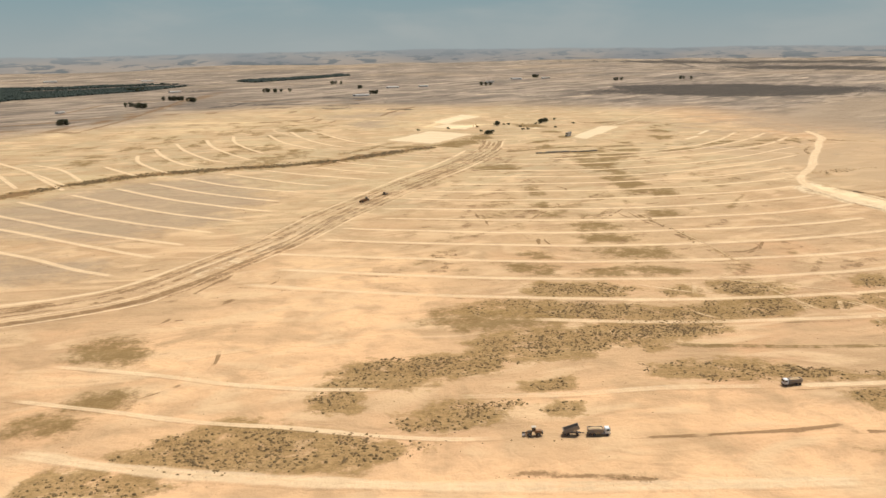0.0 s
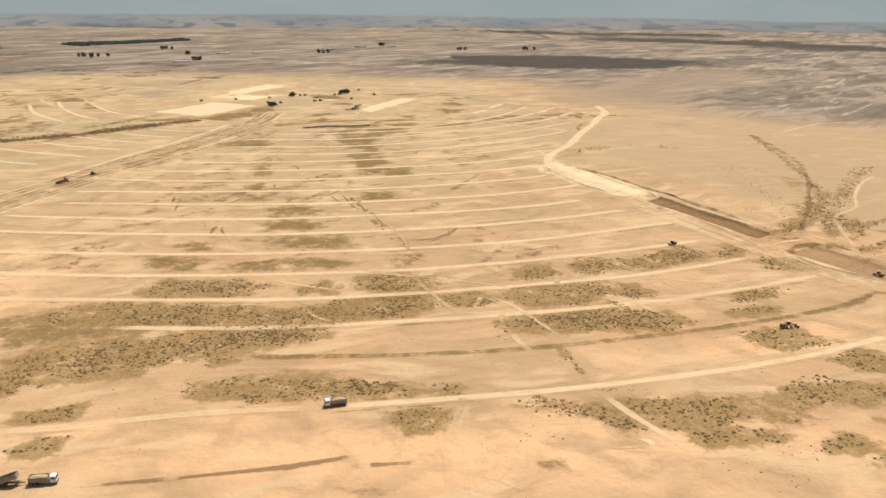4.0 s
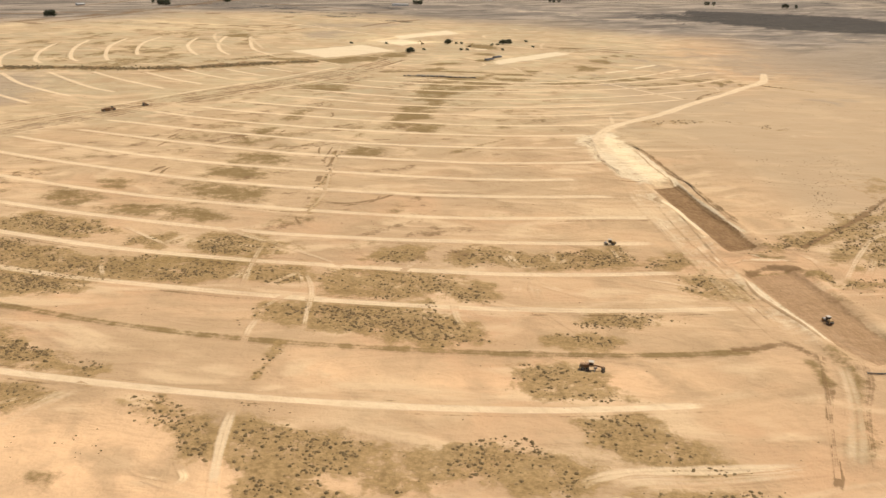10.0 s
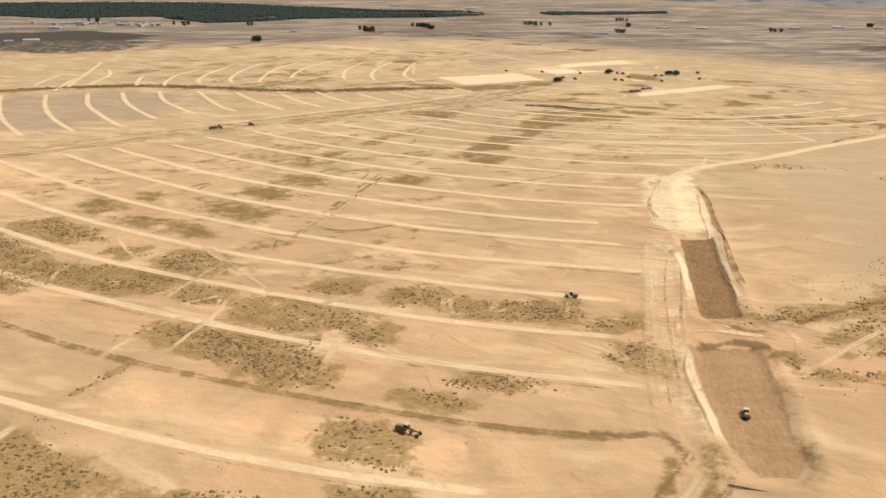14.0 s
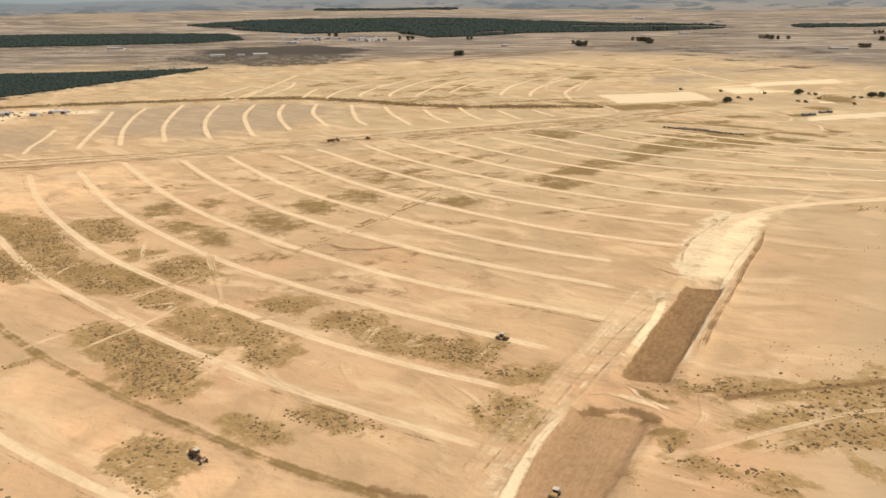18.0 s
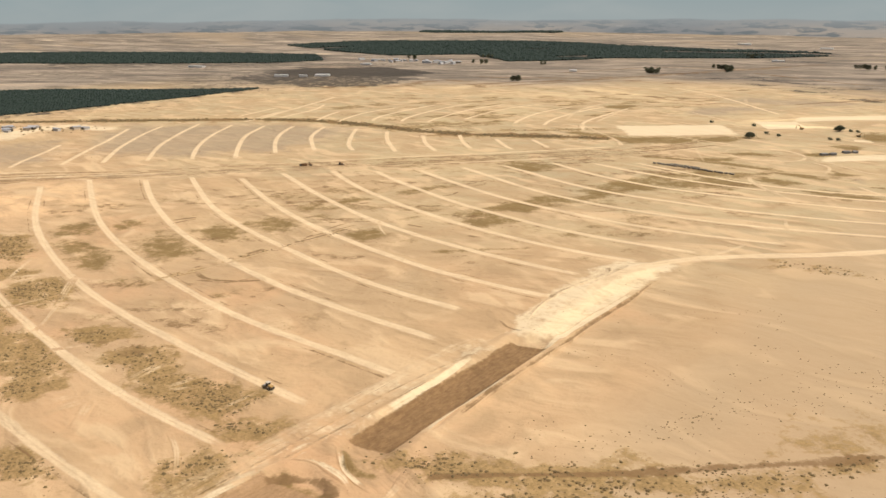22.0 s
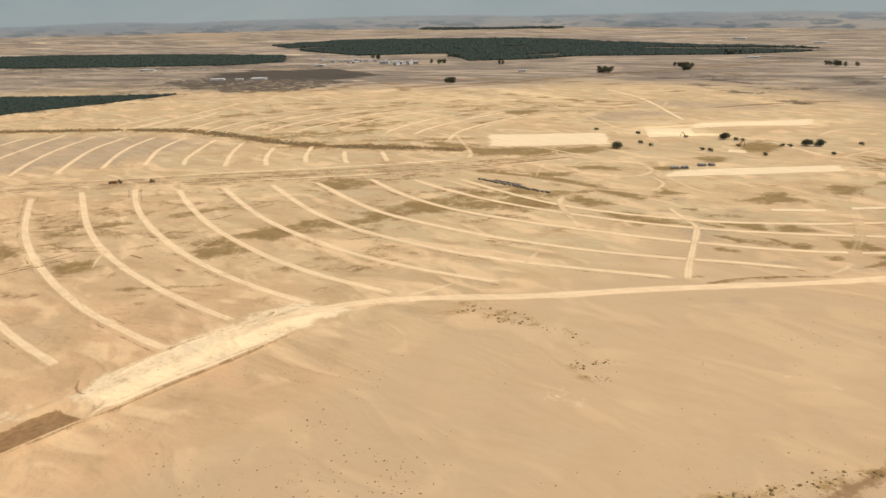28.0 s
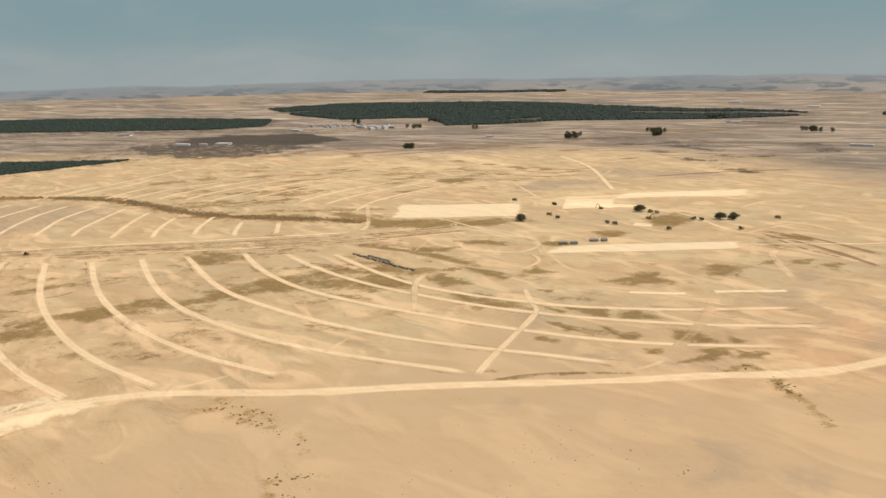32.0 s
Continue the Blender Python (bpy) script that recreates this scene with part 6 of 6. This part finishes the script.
def leafy(r, h, count, seed, rough=0.35):
    """A crown of many small tilted leaf sprays in uneven clumps."""
    g = np.random.default_rng(seed)
    hubs = g.normal(0, 1, (14, 3))
    hubs /= np.linalg.norm(hubs, axis=1)[:, None]
    hubs *= g.uniform(0.35, 0.8, (14, 1))
    vs, fs = [], []
    for k in range(count):
        c = hubs[g.integers(14)] + g.normal(0, rough * 0.55, 3)
        c = c * np.array([r, r, h / 2]) * 0.95
        a, b = g.normal(0, 1, 3), g.normal(0, 1, 3)
        a, b = a / np.linalg.norm(a), b / np.linalg.norm(b)
        s = g.uniform(0.35, 0.8) * r * 0.16
        n_ = len(vs)
        vs += [c - a * s, c + b * s * 0.7, c + a * s, c - b * s * 0.7 + np.cross(a, b) * s * 0.4]
        fs += [(n_, n_ + 1, n_ + 2), (n_, n_ + 2, n_ + 3)]
    return np.array(vs), np.array(fs)


def tree(name, label, r, h, seed, leaves=900, trunk=0.3):
    t = tagged(new(name), label, "tree")
    k = bmesh.new()
    g = random.Random(seed)
    base, top = Vector((0, 0, -0.2)), Vector((g.uniform(-0.3, 0.3), g.uniform(-0.3, 0.3), h * 0.45))
    bmesh.ops.create_cone(k, cap_ends=True, segments=9, radius1=trunk * 1.2, radius2=trunk * 0.7, depth=h * 0.5, matrix=Matrix.Translation((base + top) / 2))
    part("trunk", k, BARK, t)
    for i in range(6):
        a = i * 1.05 + g.uniform(-0.3, 0.3)
        end = Vector((math.cos(a) * r * 0.65, math.sin(a) * r * 0.65, h * g.uniform(0.55, 0.85)))
        part("limb", beam(top * 0.85, end, trunk * 0.45), BARK, t)
    v, f = leafy(r, h * 0.98, leaves, seed)
    v[:, 2] += h * 0.5
    crown = new("crown", mesh_of("crown", v, f, LEAF, False))
    crown.parent = t
    return t


def plant(model, x, y, turn=0.0, size=1.0):
    return copy_thing(model, pose(x, y, level(x, y), 0, 0, turn))


ROUND = tree("acacia_tree", "broad dark green tree standing alone in the yard", 6.0, 7.0, 3, 1600, 0.4)
ROUND.matrix_basis = pose(69, 1186, level(69, 1186))
SHRUB = tree("shrub_tree", "small dark shrubby tree on bare ground", 3.2, 4.0, 5, 600, 0.2)
SHRUB.matrix_basis = pose(61, 1225, level(61, 1225))
TALL = tree("eucalyptus_tree", "tall dark green tree on the far plain", 5.5, 11.0, 9, 900, 0.4)
TALL.matrix_basis = pose(-640, 1755, level(-640, 1755))
plant(ROUND, 90, 1315, 80)
for x, y, a in [(163, 1352, 30), (170, 1362, 120)]:
    plant(ROUND, x, y, a)
for x, y, a in [(78, 1223, 40), (101, 1320, 20), (108, 1322, 70), (123, 1248, 90), (131, 1251, 10), (151, 1329, 200), (158, 1333, 100), (175, 1277, 50), (14, 1264, 10), (210, 1330, 60), (-30, 1242, 20), (190, 1400, 0)]:
    plant(SHRUB, x, y, a)
grove = random.Random(8)
for x, y, count, spread in [(-598, 1725, 8, 12), (-625, 1765, 3, 10), (-601, 1945, 12, 22), (-545, 1900, 7, 14), (-420, 2195, 9, 26), (-612, 1394, 6, 10), (-1178, 1728, 4, 10), (-900, 1690, 2, 6), (-1260, 1560, 4, 12),
                            (-295, 2506, 4, 12), (-210, 2300, 3, 8), (520, 2480, 3, 10), (306, 2703, 5, 14), (126, 2354, 4, 12), (-1020, 1600, 5, 16), (-820, 2330, 7, 24), (-150, 2080, 4, 14), (700, 2500, 5, 16)]:
    for k in range(count):
        plant(TALL, x + grove.gauss(0, spread * 0.6), y + grove.gauss(0, spread * 0.6), grove.uniform(0, 360))


# ---- camp, pipes and far buildings ----
def tent(x, y, turn, long, wide):
    t = thing("long_tent", "long grey canvas site tent with a ridged roof", "tent", x, y, turn, "tents at the site yard")
    bm = bmesh.new()
    for s in (-1, 1):
        beam((-long / 2, s * wide / 2, 0.85), (long / 2, s * wide / 2, 0.85), 0.1, 1.8, bm)
    part("side_wall", bm, CANVAS, t)
    r = bmesh.new()
    prof = [(-wide / 2 - 0.3, 1.7), (-wide / 4, 2.3), (0, 2.6), (wide / 4, 2.3), (wide / 2 + 0.3, 1.7)]
    rows_ = [[r.verts.new((sx * long / 2, a, b)) for a, b in prof] for sx in (-1, -0.5, 0, 0.5, 1)]
    for p0, p1 in zip(rows_, rows_[1:]):
        for k in range(4):
            r.faces.new((p0[k], p1[k], p1[k + 1], p0[k + 1]))
    bmesh.ops.solidify(r, geom=r.faces[:], thickness=0.08)
    part("roof", r, CANVAS, t)
    for k in range(5):
        part("pole", drum(0.06, 2.6, -long / 2 + k * long / 4, 0, 1.3, "z", 8, 0.0), GREY_STEEL, t)
    return t


for x, y, a, long in [(175, 1160, 62, 7), (179, 1168, 62, 6), (180, 1188, 62, 7), (184, 1196, 62, 5)]:
    tent(x, y, a, long, 3.6)


def pipe(x, y, turn):
    t = tagged(new("concrete_pipe"), "large weathered grey-brown pipe lying in a row on sand", "pipe", "row of pipes")
    bm = bmesh.new()
    for r, flip in ((0.75, 1), (0.62, -1)):
        b = bmesh.new()
        bmesh.ops.create_cone(b, cap_ends=False, segments=16, radius1=r, radius2=r, depth=2.6)
        if flip < 0:
            bmesh.ops.reverse_faces(b, faces=b.faces[:])
        merge(bm, b, Matrix.Rotation(radians(90), 4, "Y"))
    ends = [e for e in bm.edges if e.is_boundary]
    bmesh.ops.bridge_loops(bm, edges=[e for e in ends if e.verts[0].co.x > 0])
    bmesh.ops.bridge_loops(bm, edges=[e for e in ends if e.verts[0].co.x < 0])
    body = part("barrel", bm, PIPE_SKIN, t)
    part("socket", drum(0.83, 0.3, 1.25, 0, 0, "x", 16, 0.03), PIPE_SKIN, body)
    t.matrix_basis = pose(x, y, level(x, y) + 0.8, 0, 0, turn)
    return t


first_pipe = pipe(115, 994, 13)
for k in range(1, 25):
    x, y = 115 + k * 3.05 + 0.5 * math.sin(k * 2.3), 994 + k * 0.75 + 0.9 * math.sin(k * 1.7) + 0.5 * math.sin(k * 0.6)
    copy_thing(first_pipe, pose(x, y, level(x, y) + 0.8, 0, 0, 13 + (k * 37) % 19 - 9))
for k in range(9):
    x, y = 128 + k * 3.3, 1002 + k * 0.8 + 0.7 * math.sin(k * 2.1)
    copy_thing(first_pipe, pose(x, y, level(x, y) + 0.8, 0, 0, 10 + (k * 29) % 9))


steel_pipe = thing("steel_pipe", "thin dark steel pipe lying on pale spoil", "pipe", 456, 409, 11)
part("barrel", drum(0.22, 11.0, 0, 0, 0.22, "x", 14, 0.02), IRON, steel_pipe)
for s in (-1, 1):
    part("flange", drum(0.34, 0.12, s * 5.45, 0, 0.3, "x", 14, 0.02), GREY_STEEL, steel_pipe)


def shed(x, y, turn, long, wide, tall, skin, label, name="shed"):
    t = thing(name, label, "shed", x, y, turn)
    w = part("wall", slab(long, wide, tall, 0, 0, -0.2, 0.04), skin, t)
    part("door", slab(1.0, 0.06, 1.9, long * 0.2, wide / 2 + 0.01, 0, 0.01), IRON, w)
    part("window", slab(0.9, 0.06, 0.8, -long * 0.2, wide / 2 + 0.01, 1.0, 0.01), GLASS, w)
    r = bmesh.new()
    for s in (-1, 1):
        beam((0, s * (wide / 2 + 0.35), tall - 0.1), (0, 0, tall + wide * 0.14), long + 0.6, 0.08, r)
    part("roof", r, TIN, t, "corrugated tin roof")
    return t


camp = random.Random(4)
for k in range(16):
    u = camp.uniform(0, 1)
    shed(-455 + 70 * u + camp.uniform(-22, 22), 505 + 115 * u + camp.uniform(-14, 14), camp.uniform(0, 180), camp.uniform(5, 12), camp.uniform(4, 6), camp.uniform(2.2, 3.0),
         camp.choice([PLASTER, TIN, IRON, CONCRETE]), "low weathered shed with a tin roof in the settlement")
p = along([(-470, 500), (-430, 560), (-400, 615)], 22, 130, 12.0, 5, 0.4)
sow("yard_scrub", "dark shrubs and clutter round the sheds", "scrub", p, bush_sizes(len(p), 0.6, 2.2), BUSH)


def greenhouse(x, y, turn, long, wide):
    t = thing("greenhouse", "long white sheet-covered farm building on the plain", "greenhouse", x, y, turn)
    for k in range(max(1, int(wide / 7))):
        r = bmesh.new()
        prof = [(3.5 * math.cos(a), 2.2 + 1.6 * math.sin(a)) for a in np.linspace(0, math.pi, 9)]
        ends_ = [[r.verts.new((s * long / 2, a + k * 7.0, b)) for a, b in prof] for s in (-1, 1)]
        for i in range(8):
            r.faces.new((ends_[0][i], ends_[0][i + 1], ends_[1][i + 1], ends_[1][i]))
        bmesh.ops.solidify(r, geom=r.faces[:], thickness=0.1)
        part("arched_roof", r, SHEET, t)
        part("wall", slab(long, 6.9, 2.3, 0, k * 7.0, 0, 0.03), SHEET, t)
    return t


for x, y, a, long, wide in [(-886, 1126, 55, 46, 21), (-932, 1060, 60, 44, 14), (-905, 1095, 58, 26, 7), (-713, 1618, 50, 24, 14), (-1280, 1000, 40, 60, 14), (-1130, 1350, 35, 40, 14), (-690, 2260, 40, 50, 14),
                            (-120, 2300, 20, 50, 21), (-40, 2340, 20, 40, 14), (-180, 2020, 30, 60, 14), (240, 2620, 10, 50, 28), (330, 2640, 10, 40, 14), (-960, 2860, 30, 60, 28), (-1300, 2900, 30, 70, 28), (150, 2500, 15, 36, 14)]:
    greenhouse(x, y, a, long * 0.6, wide)
for k in range(26):
    u = camp.uniform(0, 1)
    shed(-1300 + 260 * u + camp.uniform(-60, 60), 1420 + 140 * u + camp.uniform(-30, 30), camp.uniform(0, 180), camp.uniform(8, 18), camp.uniform(6, 9), camp.uniform(3, 5), camp.choice([PLASTER, SHEET, CONCRETE]),
         "small pale farm house with a tin roof", "farm_house")
